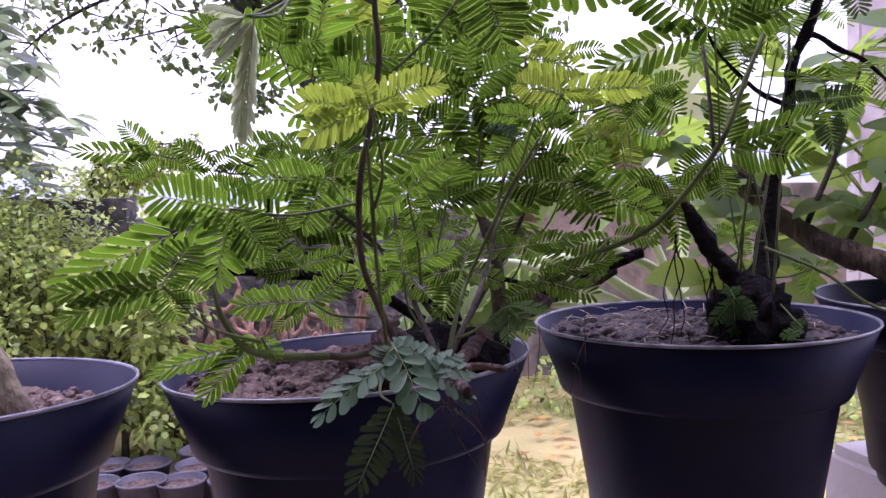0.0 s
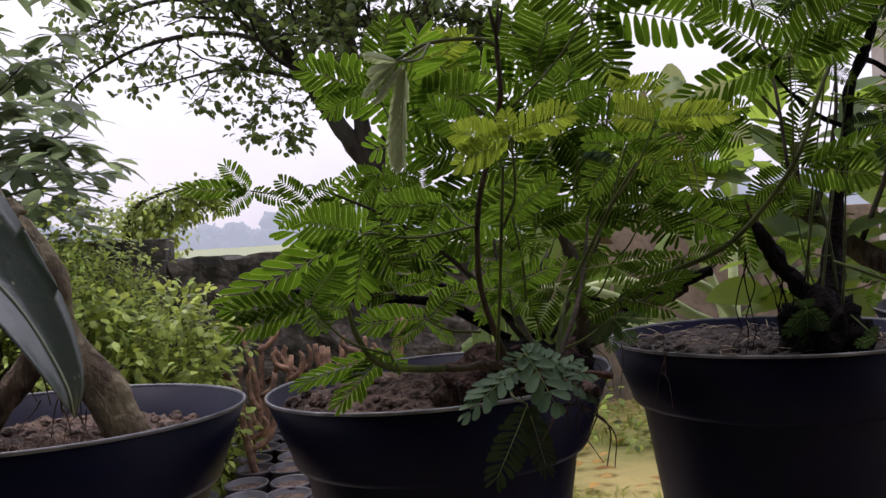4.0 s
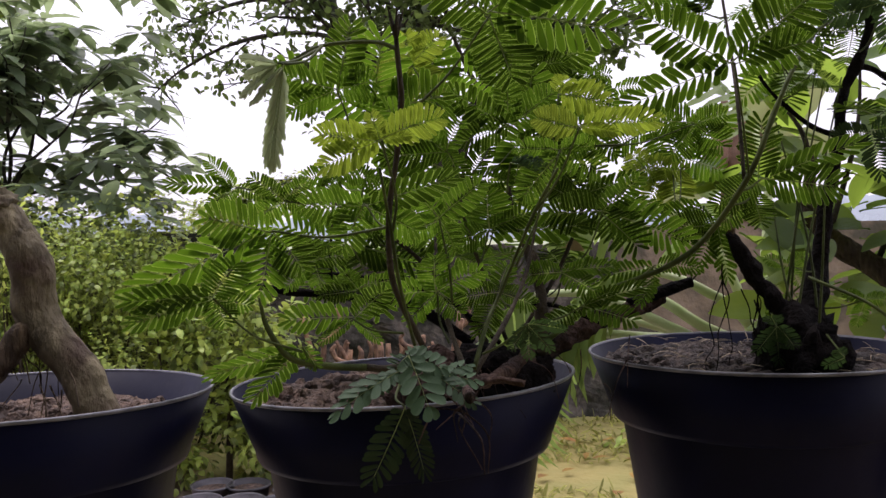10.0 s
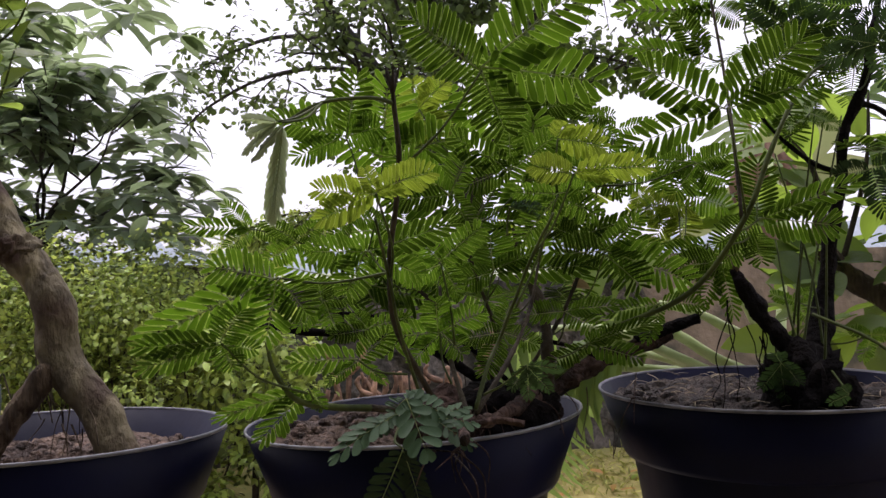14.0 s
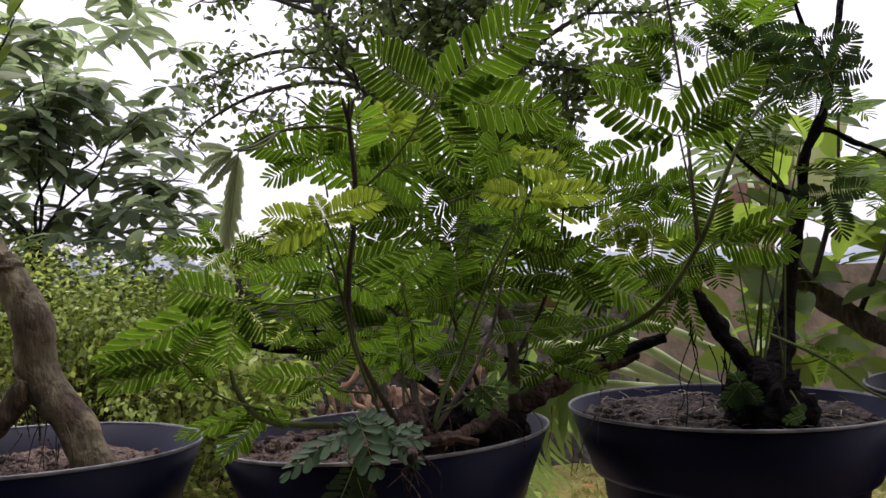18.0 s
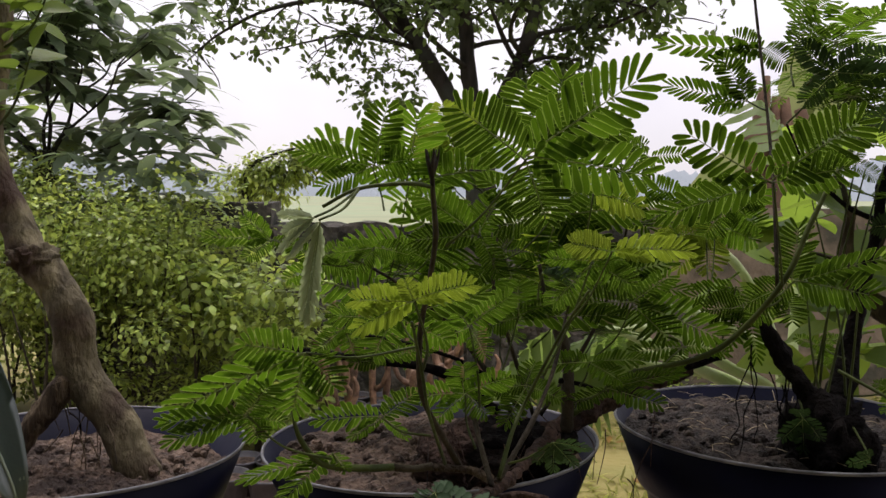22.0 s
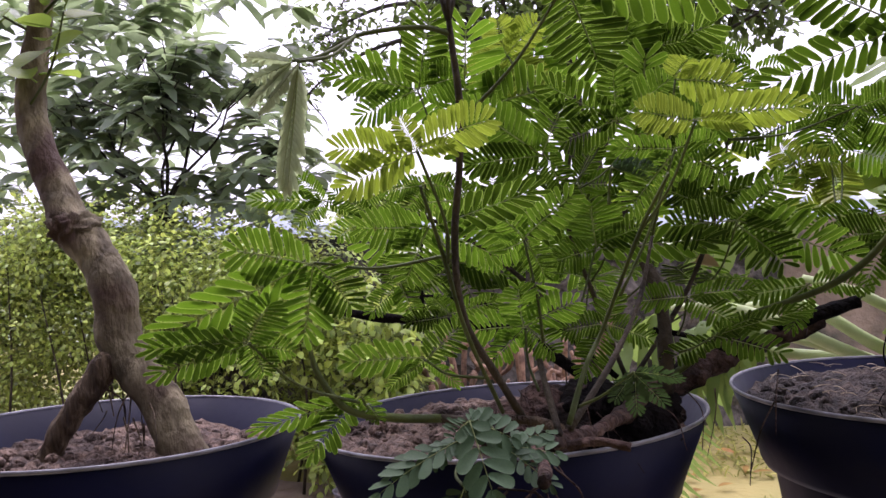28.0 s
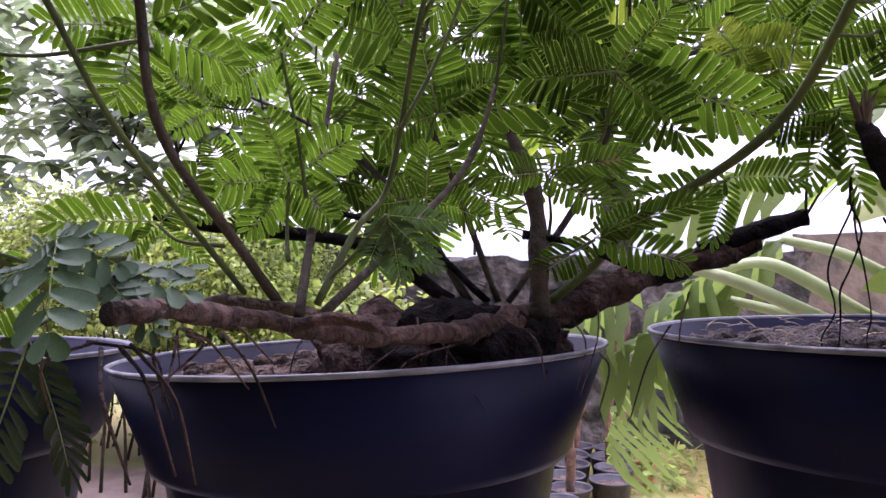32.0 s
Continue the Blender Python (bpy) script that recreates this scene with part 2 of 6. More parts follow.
def from_bm(bm, smooth=True):
    me = bpy.data.meshes.new("shape")
    bmesh.ops.recalc_face_normals(bm, faces=bm.faces)
    bm.to_mesh(me)
    bm.free()
    if smooth:
        me.polygons.foreach_set("use_smooth", [True] * len(me.polygons))
    return me


def part(name, me, mat, parent=None, label="", m=None):
    """One mesh as one object, under a thing or a part."""
    if isinstance(me, bmesh.types.BMesh):
        me = from_bm(me)
    if not me.materials:
        me.materials.append(mat)
    ob = new(name, me)
    if parent is not None:
        ob.parent = parent
    if m is not None:
        ob.matrix_basis = m
    if label:
        ob["label"] = label
    return ob


def curve_through(points, steps=6):
    """Catmull-Rom points through the given ones."""
    p = [Vector(q) for q in points]
    p = [2 * p[0] - p[1], *p, 2 * p[-1] - p[-2]]
    out = []
    for a, b, c, d in zip(p, p[1:], p[2:], p[3:]):
        for k in range(steps):
            t = k / steps
            out.append(0.5 * (2 * b + (c - a) * t + (2 * a - 5 * b + 4 * c - d) * t * t + (3 * b - a - 3 * c + d) * t**3))
    return out + [p[-2]]


def tube(points, radii, sides=8, rough=0.0, steps=5, seed=0, raw=False, lump=30.0):
    """A tapered tube along a smooth curve, its surface uneven by rough (a share of the radius)."""
    line = points if raw else curve_through(points, steps)
    n = len(line)
    radii = np.interp(np.linspace(0, 1, n), np.linspace(0, 1, len(radii)), radii)
    verts, faces = [], []
    side = Vector((0.37, 0.81, 0.45))
    for i, c in enumerate(line):
        along = (line[min(i + 1, n - 1)] - line[max(i - 1, 0)]).normalized()
        side = (side - along * side.dot(along)).normalized()
        other = along.cross(side)
        for k in range(sides):
            a = 2 * math.pi * k / sides
            d = math.cos(a) * side + math.sin(a) * other
            r = radii[i]
            if rough:
                q = (c + d * r) * lump + Vector((seed, 0, 0))
                r *= 1 + rough * (noise.noise(q) * 1.4 + noise.noise(q * 2.7) * 0.8)
            verts.append(c + d * r)
    for i in range(n - 1):
        for k in range(sides):
            faces.append((i * sides + k, i * sides + (k + 1) % sides, (i + 1) * sides + (k + 1) % sides, (i + 1) * sides + k))
    faces.append(tuple(range(sides))[::-1])
    faces.append(tuple((n - 1) * sides + k for k in range(sides)))
    return verts, faces


def merged(pieces):
    verts, faces = [], []
    for v, f in pieces:
        o = len(verts)
        verts += list(v)
        faces += [tuple(k + o for k in q) for q in f]
    return verts, faces


def lathe(profile, sides=48, tilt=(0, 0), wobble=0.0, seed=0):
    verts, faces = [], []
    n = len(profile)
    for k in range(sides):
        a = 2 * math.pi * k / sides
        w = 1 + wobble * math.sin(2 * a + seed) + 0.4 * wobble * math.sin(3 * a + 2 * seed)
        for r, z in profile:
            verts.append((r * w * math.cos(a), r * w * math.sin(a), z))
    for k in range(sides):
        q = (k + 1) % sides
        for i in range(n - 1):
            faces.append((k * n + i, q * n + i, q * n + i + 1, k * n + i + 1))
    return verts, faces


def leaf_blades(spots, length, width, bend=0.25, fold=0.15, spread=0.35, seed=1, cells=3):
    """Many pointed leaves in one mesh: spots are (place, direction, normal)."""
    rnd = random.Random(seed)
    verts, faces = [], []
    outline = [(0.0, 0.04), (0.3, 0.42), (0.62, 0.46), (0.86, 0.24), (1.0, 0.0)]
    for place, along, up in spots:
        s = length * (1 + spread * (rnd.random() * 2 - 1))
        w = width * (1 + spread * (rnd.random() * 2 - 1))
        along = along.normalized()
        across = along.cross(up).normalized()
        up = across.cross(along)
        o = len(verts)
        for u, v in outline:
            mid = place + along * (u * s) - up * (bend * s * u * u)
            if v == 0:
                verts.append(mid)
            else:
                verts.append(mid + across * (v * w) + up * (fold * w * v))
                verts.append(mid - across * (v * w) + up * (fold * w * v))
        for i in range(3):
            a = o + 2 * i
            faces.append((a, a + 1, a + 3, a + 2))
        faces.append((o + 6, o + 7, o + 8))
    return verts, faces


def thing(name, place=(0, 0, 0), label="", category="", group="", kind=""):
    return tagged_at(new(name), place, label, category, group, kind)


def tagged_at(ob, place, label, category, group="", kind=""):
    ob.matrix_basis = Matrix.Translation(place)
    return tagged(ob, label, category, group, kind)


def box(x0, x1, y0, y1, z0, z1, bevel=0.01, cuts=0, rough=0.0, scale=4.0):
    bm = bmesh.new()
    bmesh.ops.create_cube(bm, size=1)
    for v in bm.verts:
        v.co = ((x0 + x1) / 2 + v.co.x * (x1 - x0), (y0 + y1) / 2 + v.co.y * (y1 - y0), (z0 + z1) / 2 + v.co.z * (z1 - z0))
    if cuts:
        bmesh.ops.subdivide_edges(bm, edges=[e for e in bm.edges if e.calc_length() > 0.3], cuts=cuts, use_grid_fill=True)
    if bevel and not cuts:
        bmesh.ops.bevel(bm, geom=list(bm.edges), offset=bevel, segments=2, affect="EDGES")
    if rough:
        for v in bm.verts:
            v.co += Vector(noise.noise_vector(v.co * scale)) * rough
    return from_bm(bm, not cuts and False)


# ---- setting ----
def ground_sheet():
    xs = np.concatenate([-np.geomspace(1500, 6, 14), np.linspace(-5, 5, 61), np.geomspace(6, 1500, 14)])
    ys = np.concatenate([-np.geomspace(1500, 3, 10), np.linspace(-2.5, 5, 51), np.geomspace(5.5, 1500, 16)])
    verts = [(x, y, 0.012 * noise.noise((x * 2, y * 2, 0)) if abs(x) < 6 and -3 < y < 6 else 0) for y in ys for x in xs]
    w = len(xs)
    faces = [(j * w + i, j * w + i + 1, (j + 1) * w + i + 1, (j + 1) * w + i) for j in range(len(ys) - 1) for i in range(w - 1)]
    return shape(verts, faces)


tagged(part("ground", ground_sheet(), M_GROUND), "uneven ground of short yellowing grass and bare soil", "ground", kind="structure")
tagged(part("wall_ledge", box(-1.6, 0.36, -0.16, 0.2, 0, 0.444), M_PLASTER, m=pose(-0.08, 0.035, 0, 0, 0, 18.5)), "low masonry ledge that the pots stand on", "ledge", kind="structure")
tagged(part("wall_ledge_step", box(0.485, 1.6, -0.1, 0.14, 0, 0.517), M_PLASTER, m=pose(-0.08, 0.035, 0, 0, 0, 18.5)), "raised end of the masonry ledge under a pot", "ledge", kind="structure")
WALL_TURN = pose(-1.42, 2.47, 0, 0, 0, 18.0)
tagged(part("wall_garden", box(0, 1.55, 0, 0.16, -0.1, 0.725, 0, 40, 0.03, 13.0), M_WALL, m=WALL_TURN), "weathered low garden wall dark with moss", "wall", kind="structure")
tagged(part("wall_garden_bare", box(1.55, 9, 0.003, 0.157, -0.1, 0.8, 0, 30, 0.012), M_WALL_BARE, m=WALL_TURN), "bare tan stretch of the low garden wall", "wall", kind="structure")
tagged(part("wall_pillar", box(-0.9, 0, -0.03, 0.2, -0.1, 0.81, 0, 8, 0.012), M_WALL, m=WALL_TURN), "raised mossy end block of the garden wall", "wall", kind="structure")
# both added out of view, to keep the near side of the pots dim
tagged(part("wall_light_block", box(-6, 6, -3.2, -3.0, 0, 3.0), M_LIGHT_BLOCK), "plain unseen wall added behind the camera to dim the front", "wall", kind="structure")
tagged(part("ceiling_light_block", box(-6, 6, -3.0, -0.8, 2.3, 2.4), M_LIGHT_BLOCK), "plain unseen ceiling added to block sky light from the front", "ceiling", kind="structure")

def path_sheet():
    verts, faces = [], []
    for j in range(13):
        for i in range(61):
            x, v = -4 + 8 * i / 60, j / 12
            y = -0.6 + v * (2.15 - 0.4 * math.tanh((x + 0.42) * 9) + 0.16 * noise.noise((x * 1.3, 7, 0)) + 0.06 * noise.noise((x * 5, 3, 0)) + 0.08 * x)
            verts.append((x, y, 0.012 * noise.noise((x * 2, y * 2, 0)) + 0.006 + 0.006 * noise.noise((x * 9, y * 9, 0))))
    for j in range(12):
        for i in range(60):
            a = j * 61 + i
            faces.append((a, a + 1, a + 62, a + 61))
    return shape(verts, faces)


tagged(part("sandy_strip", path_sheet(), M_SAND), "bare sandy strip of ground behind the pots", "path", kind="structure")

M_FIELD = material("pale_far_field", (0.2, 0.23, 0.13), 1.0, (0.27, 0.28, 0.16), 0.35, 8, 0.3, 4, stain=(0.22, 0.27, 0.15), stain_scale=0.08)
fx, fy = [-900, -60, -12, 0, 12, 60, 900], [4.6, 9, 20, 60, 200, 1400]
tagged(part("field", shape([(x, y, 0.03) for y in fy for x in fx], [(j * 7 + i, j * 7 + i + 1, j * 7 + i + 8, j * 7 + i + 7) for j in range(5) for i in range(6)]), M_FIELD), "pale open field beyond the garden wall", "field", kind="structure")

# ---- plant pots ----
BODY_PROFILE = [(0.0, -0.22), (0.07, -0.22), (0.073, -0.217), (0.0992, -0.053), (0.1002, -0.049), (0.094, -0.049), (0.08, -0.2), (0.0, -0.2)]
COLLAR_PROFILE = [(0.1, -0.0525), (0.1058, -0.051), (0.1076, -0.0475), (0.1085, -0.043), (0.1245, -0.001), (0.1231, -0.001), (0.1068, -0.043), (0.097, -0.052), (0.1, -0.0525)]
RIM_PROFILE = [(0.1231, -0.0016), (0.1245, -0.0018), (0.1253, -0.0008), (0.1251, 0.0003), (0.1243, 0.0007), (0.1236, 0.0003), (0.1231, -0.0006), (0.1231, -0.0016)]


def plant_pot(place, tilt_x, tilt_y, seed, label):
    t = thing("plant_pot", place, label, "plant pot", "row of black plant pots")
    for name, profile, mat in (("body", BODY_PROFILE, M_POT), ("collar", COLLAR_PROFILE, M_POT), ("rim", RIM_PROFILE, M_RIM)):
        v, f = lathe(profile, 72, wobble=0.006, seed=seed)
        v = [(x, y, z + (tilt_x * x + tilt_y * y) * max(0, 1 + z / 0.2)) for x, y, z in v]
        part(name, shape(v, f), mat, t)
    return t


def soil(place, radius, depth, mound, seed, label, mat=M_SOIL):
    """Crumbly earth that fills a pot to a depth under the rim."""
    n, rings = 110, 38
    verts, faces = [(0, 0, mound)], []
    for i in range(1, rings + 1):
        r = radius * i / rings
        for k in range(n):
            a = 2 * math.pi * k / n
            x, y = r * math.cos(a), r * math.sin(a)
            q = Vector((x * 45 + seed, y * 45, 0))
            z = mound * (1 - (r / radius) ** 2) + 0.005 * noise.noise(q) + 0.006 * abs(noise.noise(q * 2.4)) + 0.005 * noise.noise(q * 0.35) + 0.003 * noise.noise(q * 6)
            verts.append((x, y, z))
    for k in range(n):
        faces.append((0, 1 + k, 1 + (k + 1) % n))
    for i in range(rings - 1):
        for k in range(n):
            a, b = 1 + i * n + k, 1 + i * n + (k + 1) % n
            faces.append((a, a + n, b + n, b))
    bed = shape(verts, faces)
    verts, faces = [], []
    rnd = random.Random(seed)
    for k in range(420):
        a, r = rnd.uniform(0, 2 * math.pi), radius * 0.96 * math.sqrt(rnd.random())
        s = 0.0012 + 0.0055 * rnd.random() ** 3
        c = Vector((r * math.cos(a), r * math.sin(a), mound * (1 - (r / radius) ** 2) + s * 0.4))
        o = len(verts)
        for i in range(3):
            for q in range(6):
                t = q * math.pi / 3 + i
                w = (0.75, 1.0, 0.55)[i] * s * (1 + 0.35 * noise.noise(c * 300 + Vector((q, i, 0))))
                verts.append((c.x + w * math.cos(t), c.y + w * math.sin(t), c.z + (i - 1) * s * 0.6))
        for i in range(2):
            for q in range(6):
                faces.append((o + i * 6 + q, o + i * 6 + (q + 1) % 6, o + i * 6 + 6 + (q + 1) % 6, o + i * 6 + 6 + q))
        faces.append(tuple(o + 12 + q for q in range(6)))
    ob = part("soil", bed, mat, m=Matrix.Translation((place[0], place[1], place[2] - depth)))
    tagged(part("crumb", shape(verts, faces), mat, ob), kind="stuff")
    return tagged(ob, label, "soil")


POTS = {"one": (-0.332, -0.052, 0.664), "two": (-0.084, 0.038, 0.664), "three": (0.173, 0.121, 0.675)}
plant_pot(POTS["one"], 0.005, -0.035, 1.0, "black plastic plant pot with a pale painted rim highlight on a ledge")
plant_pot(POTS["two"], 0.045, -0.015, 2.2, "black plastic plant pot holding a mimosa on a ledge")
plant_pot(POTS["three"], 0.011, -0.011, 3.1, "black plastic plant pot holding a dark stump on a ledge")
soil(POTS["one"], 0.1118, 0.026, 0.004, 1, "pale crumbly earth in a plant pot")
soil(POTS["two"], 0.1155, 0.017, 0.006, 2, "pale crumbly earth round a root ball")
soil(POTS["three"], 0.1168, 0.014, 0.008, 3, "dark crumbly earth with dry litter in a plant pot", M_SOIL_DARK)

# ---- mimosa leaves: pinnae of many leaflets, shared between the leaves ----
def pinna_mesh(pairs, reach, full, sweep, bend, lift, seed, close=0.0):
    """A pinna of length one along +x: a thin rachis with pairs of oblong leaflets that all but touch, each slightly folded along its midrib."""
    rnd = random.Random(seed)
    verts, faces, margin = [], [], []

    def spine(u):
        return Vector((u * (1 - 0.06 * bend * u), 0.03 * math.sin(2.2 * u + seed), -bend * u * u))

    v, f = tube([spine(u / 8) for u in range(9)], [0.011, 0.009, 0.005], 5, raw=True)
    verts += v
    faces += f
    margin += [0.0] * len(v)
    stalks = len(f)
    outline = [(0.0, 0.08), (0.1, 0.27), (0.34, 0.43), (0.68, 0.53), (0.88, 0.47), (0.97, 0.29)]
    for k in range(pairs):
        u = 0.07 + 0.93 * k / (pairs - 1)
        grow = (0.55 + 0.45 * min(1, u * 3.2)) * (1 - 0.4 * max(0, (u - 0.66) / 0.34) ** 1.5)
        along = (spine(min(1, u + 0.05)) - spine(u - 0.05)).normalized()
        for side in (1, -1):
            turn = radians(sweep + 8 * (0.4 - u) - 30 * max(0, (u - 0.72) / 0.28) ** 1.6 + rnd.uniform(-4, 4))
            s = reach * grow * (1 + 0.08 * (rnd.random() - 0.5)) / math.sin(radians(sweep))
            w = full * 0.93 / (pairs - 1) * (0.75 + 0.25 * grow) * (1 + 0.08 * (rnd.random() - 0.5))
            rise = radians(lift + close + rnd.uniform(-13, 13))
            d = Vector((0, side * math.sin(turn), 0)) + along * math.cos(turn)
            d = (d * math.cos(rise) + Vector((0, 0, 1)) * math.sin(rise)).normalized()
            up = (Vector((0, 0, 1)) - d * d.z).normalized()
            up = (up + Vector((rnd.uniform(-0.14, 0.1), 0, 0))).normalized()
            e = d.cross(up).normalized()
            n = e.cross(d)
            p = spine(u) + d * 0.01
            droop = rnd.uniform(0.02, 0.16)
            o = len(verts)
            for i, (t, h) in enumerate(outline):
                m = p + d * (t * s) - n * (droop * s * t * t)
                verts += [m + e * (h * w) + n * 0.16 * w, m, m - e * (h * w) + n * 0.16 * w]
                margin += [1.0, 0.0, 1.0]
            verts.append(p + d * s - n * (droop * s))
            margin.append(1.0)
            for i in range(len(outline) - 1):
                q = o + 3 * i
                faces += [(q, q + 1, q + 4, q + 3), (q + 1, q + 2, q + 5, q + 4)]
            q = o + 3 * len(outline) - 3
            faces += [(q, q + 1, q + 3), (q + 1, q + 2, q + 3)]
    me = shape(verts, faces)
    me.polygons.foreach_set("material_index", [1] * stalks + [0] * (len(faces) - stalks))
    me.attributes.new("margin", "FLOAT", "POINT").data.foreach_set("value", margin)
    return me


def per_material(make):
    kept = {}

    def get(mat, k):
        if (mat.name, k) not in kept:
            kept[mat.name, k] = make(k)
            kept[mat.name, k].materials.append(mat)
            kept[mat.name, k].materials.append(M_RACHIS)
        return kept[mat.name, k]

    return get


OPEN_PINNA = per_material(lambda k: pinna_mesh((13, 14, 12, 15)[k], 0.36, (0.98, 1.0, 0.97, 0.99)[k], (72, 68, 75, 70)[k], (0.1, 0.16, 0.04, 0.13)[k], (6, 12, 2, 9)[k], 40 + k))
WIDE_PINNA = per_material(lambda k: pinna_mesh((11, 12, 13, 12)[k], 0.36, (1.0, 1.02, 0.99, 0.98)[k], (68, 64, 70, 66)[k], (0.08, 0.14, 0.05, 0.12)[k], (5, 9, 3, 7)[k], 140 + k))
YOUNG_PINNA = per_material(lambda k: pinna_mesh((14, 16)[k], 0.36, (1.16, 1.12)[k], (66, 70)[k], (0.3, 0.2)[k], (8, 14)[k], 160 + k))
FINE_PINNA = per_material(lambda k: pinna_mesh((20, 22)[k], 0.26, 0.8, (68, 72)[k], (0.15, 0.22)[k], 5, 60 + k))
CLOSED_PINNA = per_material(lambda k: pinna_mesh(20, 0.19, 1.4, 40, (0.1, 0.3)[k], 0, 80 + k, (62, 48)[k]))
BROAD_PINNA = per_material(lambda k: pinna_mesh((6, 7)[k], 0.4, (1.05, 1.0)[k], (62, 68)[k], (0.2, 0.32)[k], -6, 90 + k))
leaf_rnd = random.Random(11)


def aim(x_dir, z_hint):
    x = x_dir.normalized()
    y = z_hint.cross(x).normalized()
    return Matrix((x, y, x.cross(y))).transposed()


def mimosa_leaf(plant, base, joint, tips, mat, droop=0.15, pinnae=None, wide=0.0006):
    """A leaf stalk from base to joint, and one pinna from there to each tip."""
    base, joint = Vector(base), Vector(joint)
    origin = plant.matrix_basis.translation
    mid = (base + joint) / 2 + Vector((0, 0, -0.1 * (joint - base).length)) + Vector((leaf_rnd.uniform(-0.004, 0.004), leaf_rnd.uniform(-0.004, 0.004), 0))
    v, f = tube([base - joint, mid - joint, Vector((0, 0, 0))], [wide * 1.3, wide, wide * 0.9], 5, steps=5)
    leaf = part("leaf", shape(v, f), M_STEM, plant, m=Matrix.Translation(joint - origin))
    dirs = [Vector(t) - joint for t in tips]
    normal = Vector((0, 0, 0))
    for a, b in zip(dirs, dirs[1:] + dirs[:1]):
        c = a.cross(b)
        normal += c if c.dot(Vector((0, 0.6, 0.8))) > 0 else -c
    if normal.length < 1e-9:
        normal = Vector((0, 0.3, 1))
    normal = (normal.normalized() + Vector((0, 0, 0.1))).normalized()
    pick = pinnae or OPEN_PINNA
    for d in dirs:
        k = leaf_rnd.randrange(4) if pick is OPEN_PINNA else leaf_rnd.randrange(2)
        size = min(0.085, max(0.016, d.length))
        turn = aim(d + normal * (droop * d.length * 0.5), normal + Vector((leaf_rnd.uniform(-0.2, 0.2), leaf_rnd.uniform(-0.2, 0.2), 0)))
        part("pinna", pick(mat, k), mat, leaf, m=turn.to_4x4() @ Matrix.Scale(size, 4))
    return leaf


def compound_leaf(plant, base, joint, tips, mat, normal, pinnae=None, wide=0.0006):
    """A leaf in one plane: a stalk from base to joint, and from there a pinna to each tip, with its half width."""
    base, joint, normal = Vector(base), Vector(joint), Vector(normal)
    origin = plant.matrix_basis.translation
    mid = (base + joint) / 2 + Vector((leaf_rnd.uniform(-0.003, 0.003), leaf_rnd.uniform(-0.003, 0.003), -0.07 * (joint - base).length))
    v, f = tube([base - joint, mid - joint, Vector((0, 0, 0))], [wide * 1.3, wide, wide * 0.9], 6, steps=5)
    leaf = part("leaf", shape(v, f), M_STEM, plant, m=Matrix.Translation(joint - origin))
    pick = pinnae or OPEN_PINNA
    for x, y, z, w in tips:
        d = Vector((x, y, z)) - joint
        k = leaf_rnd.randrange(4) if pick in (OPEN_PINNA, WIDE_PINNA) else leaf_rnd.randrange(2)
        n = normal + Vector((leaf_rnd.uniform(-0.14, 0.14), leaf_rnd.uniform(-0.14, 0.14), leaf_rnd.uniform(-0.1, 0.1)))
        reach = {id(OPEN_PINNA): 0.36, id(WIDE_PINNA): 0.36, id(YOUNG_PINNA): 0.36, id(FINE_PINNA): 0.26, id(CLOSED_PINNA): 0.19, id(BROAD_PINNA): 0.4}[id(pick)]
        part("pinna", pick(mat, k), mat, leaf, m=aim(d, n).to_4x4() @ Matrix.Diagonal((d.length, w / reach, w / reach, 1)))
    return leaf


def stem(plant, points, radii, mat, name="stem", sides=7, rough=0.12, steps=6, lump=60.0):
    origin = plant.matrix_basis.translation
    v, f = tube([Vector(p) - origin for p in points], radii, sides, rough, steps, lump=lump)
    return part(name, shape(v, f), mat, plant)


# ---- the mimosa in the middle pot, grown on a gnarled lying trunk ----
MIMOSA = thing("mimosa", (-0.084, 0.038, 0.64), "bushy green mimosa on a gnarled trunk lying in a plant pot", "plant")
stem(MIMOSA, [(0.014, -0.215, 0.7), (0.006, -0.19, 0.699), (-0.007, -0.155, 0.695), (-0.004, -0.125, 0.69), (0.0, -0.08, 0.684), (0.006, -0.02, 0.682), (0.022, 0.035, 0.687), (0.05, 0.06, 0.7), (0.08, 0.08, 0.709), (0.105, 0.09, 0.718)], [0.0022, 0.0026, 0.003, 0.0033, 0.0036, 0.0048, 0.008, 0.0072, 0.006, 0.0045], M_ROOT, "trunk", 14, 0.45, 8, 90.0)
stem(MIMOSA, [(0.08, 0.08, 0.712), (0.105, 0.088, 0.722), (0.126, 0.096, 0.729)], [0.006, 0.0048, 0.0045], M_BARK_DARK, "broken_branch", 9, 0.25)
for k, (x, y, z, r) in enumerate([(-0.042, -0.005, 0.664, 0.031), (-0.015, 0.0, 0.668, 0.03), (-0.03, 0.03, 0.662, 0.03), (-0.004, 0.014, 0.668, 0.025), (0.0, 0.042, 0.662, 0.022)]):
    bm = bmesh.new()
    bmesh.ops.create_icosphere(bm, subdivisions=4, radius=1)
    for v in bm.verts:
        n = noise.noise(v.co * 2.2 + Vector((k * 7, 0, 0))) * 0.35 + noise.noise(v.co * 6) * 0.16 + noise.noise(v.co * 14) * 0.07
        v.co = Vector((v.co.x * 1.25, v.co.y * 0.8, v.co.z * 0.8)) * r * (1 + n)
    part("root_ball", bm, M_BARK_DARK if k % 2 else M_ROOT, MIMOSA, m=Matrix.Translation(Vector((x, y, z)) - MIMOSA.matrix_basis.translation))
root_rnd = random.Random(5)
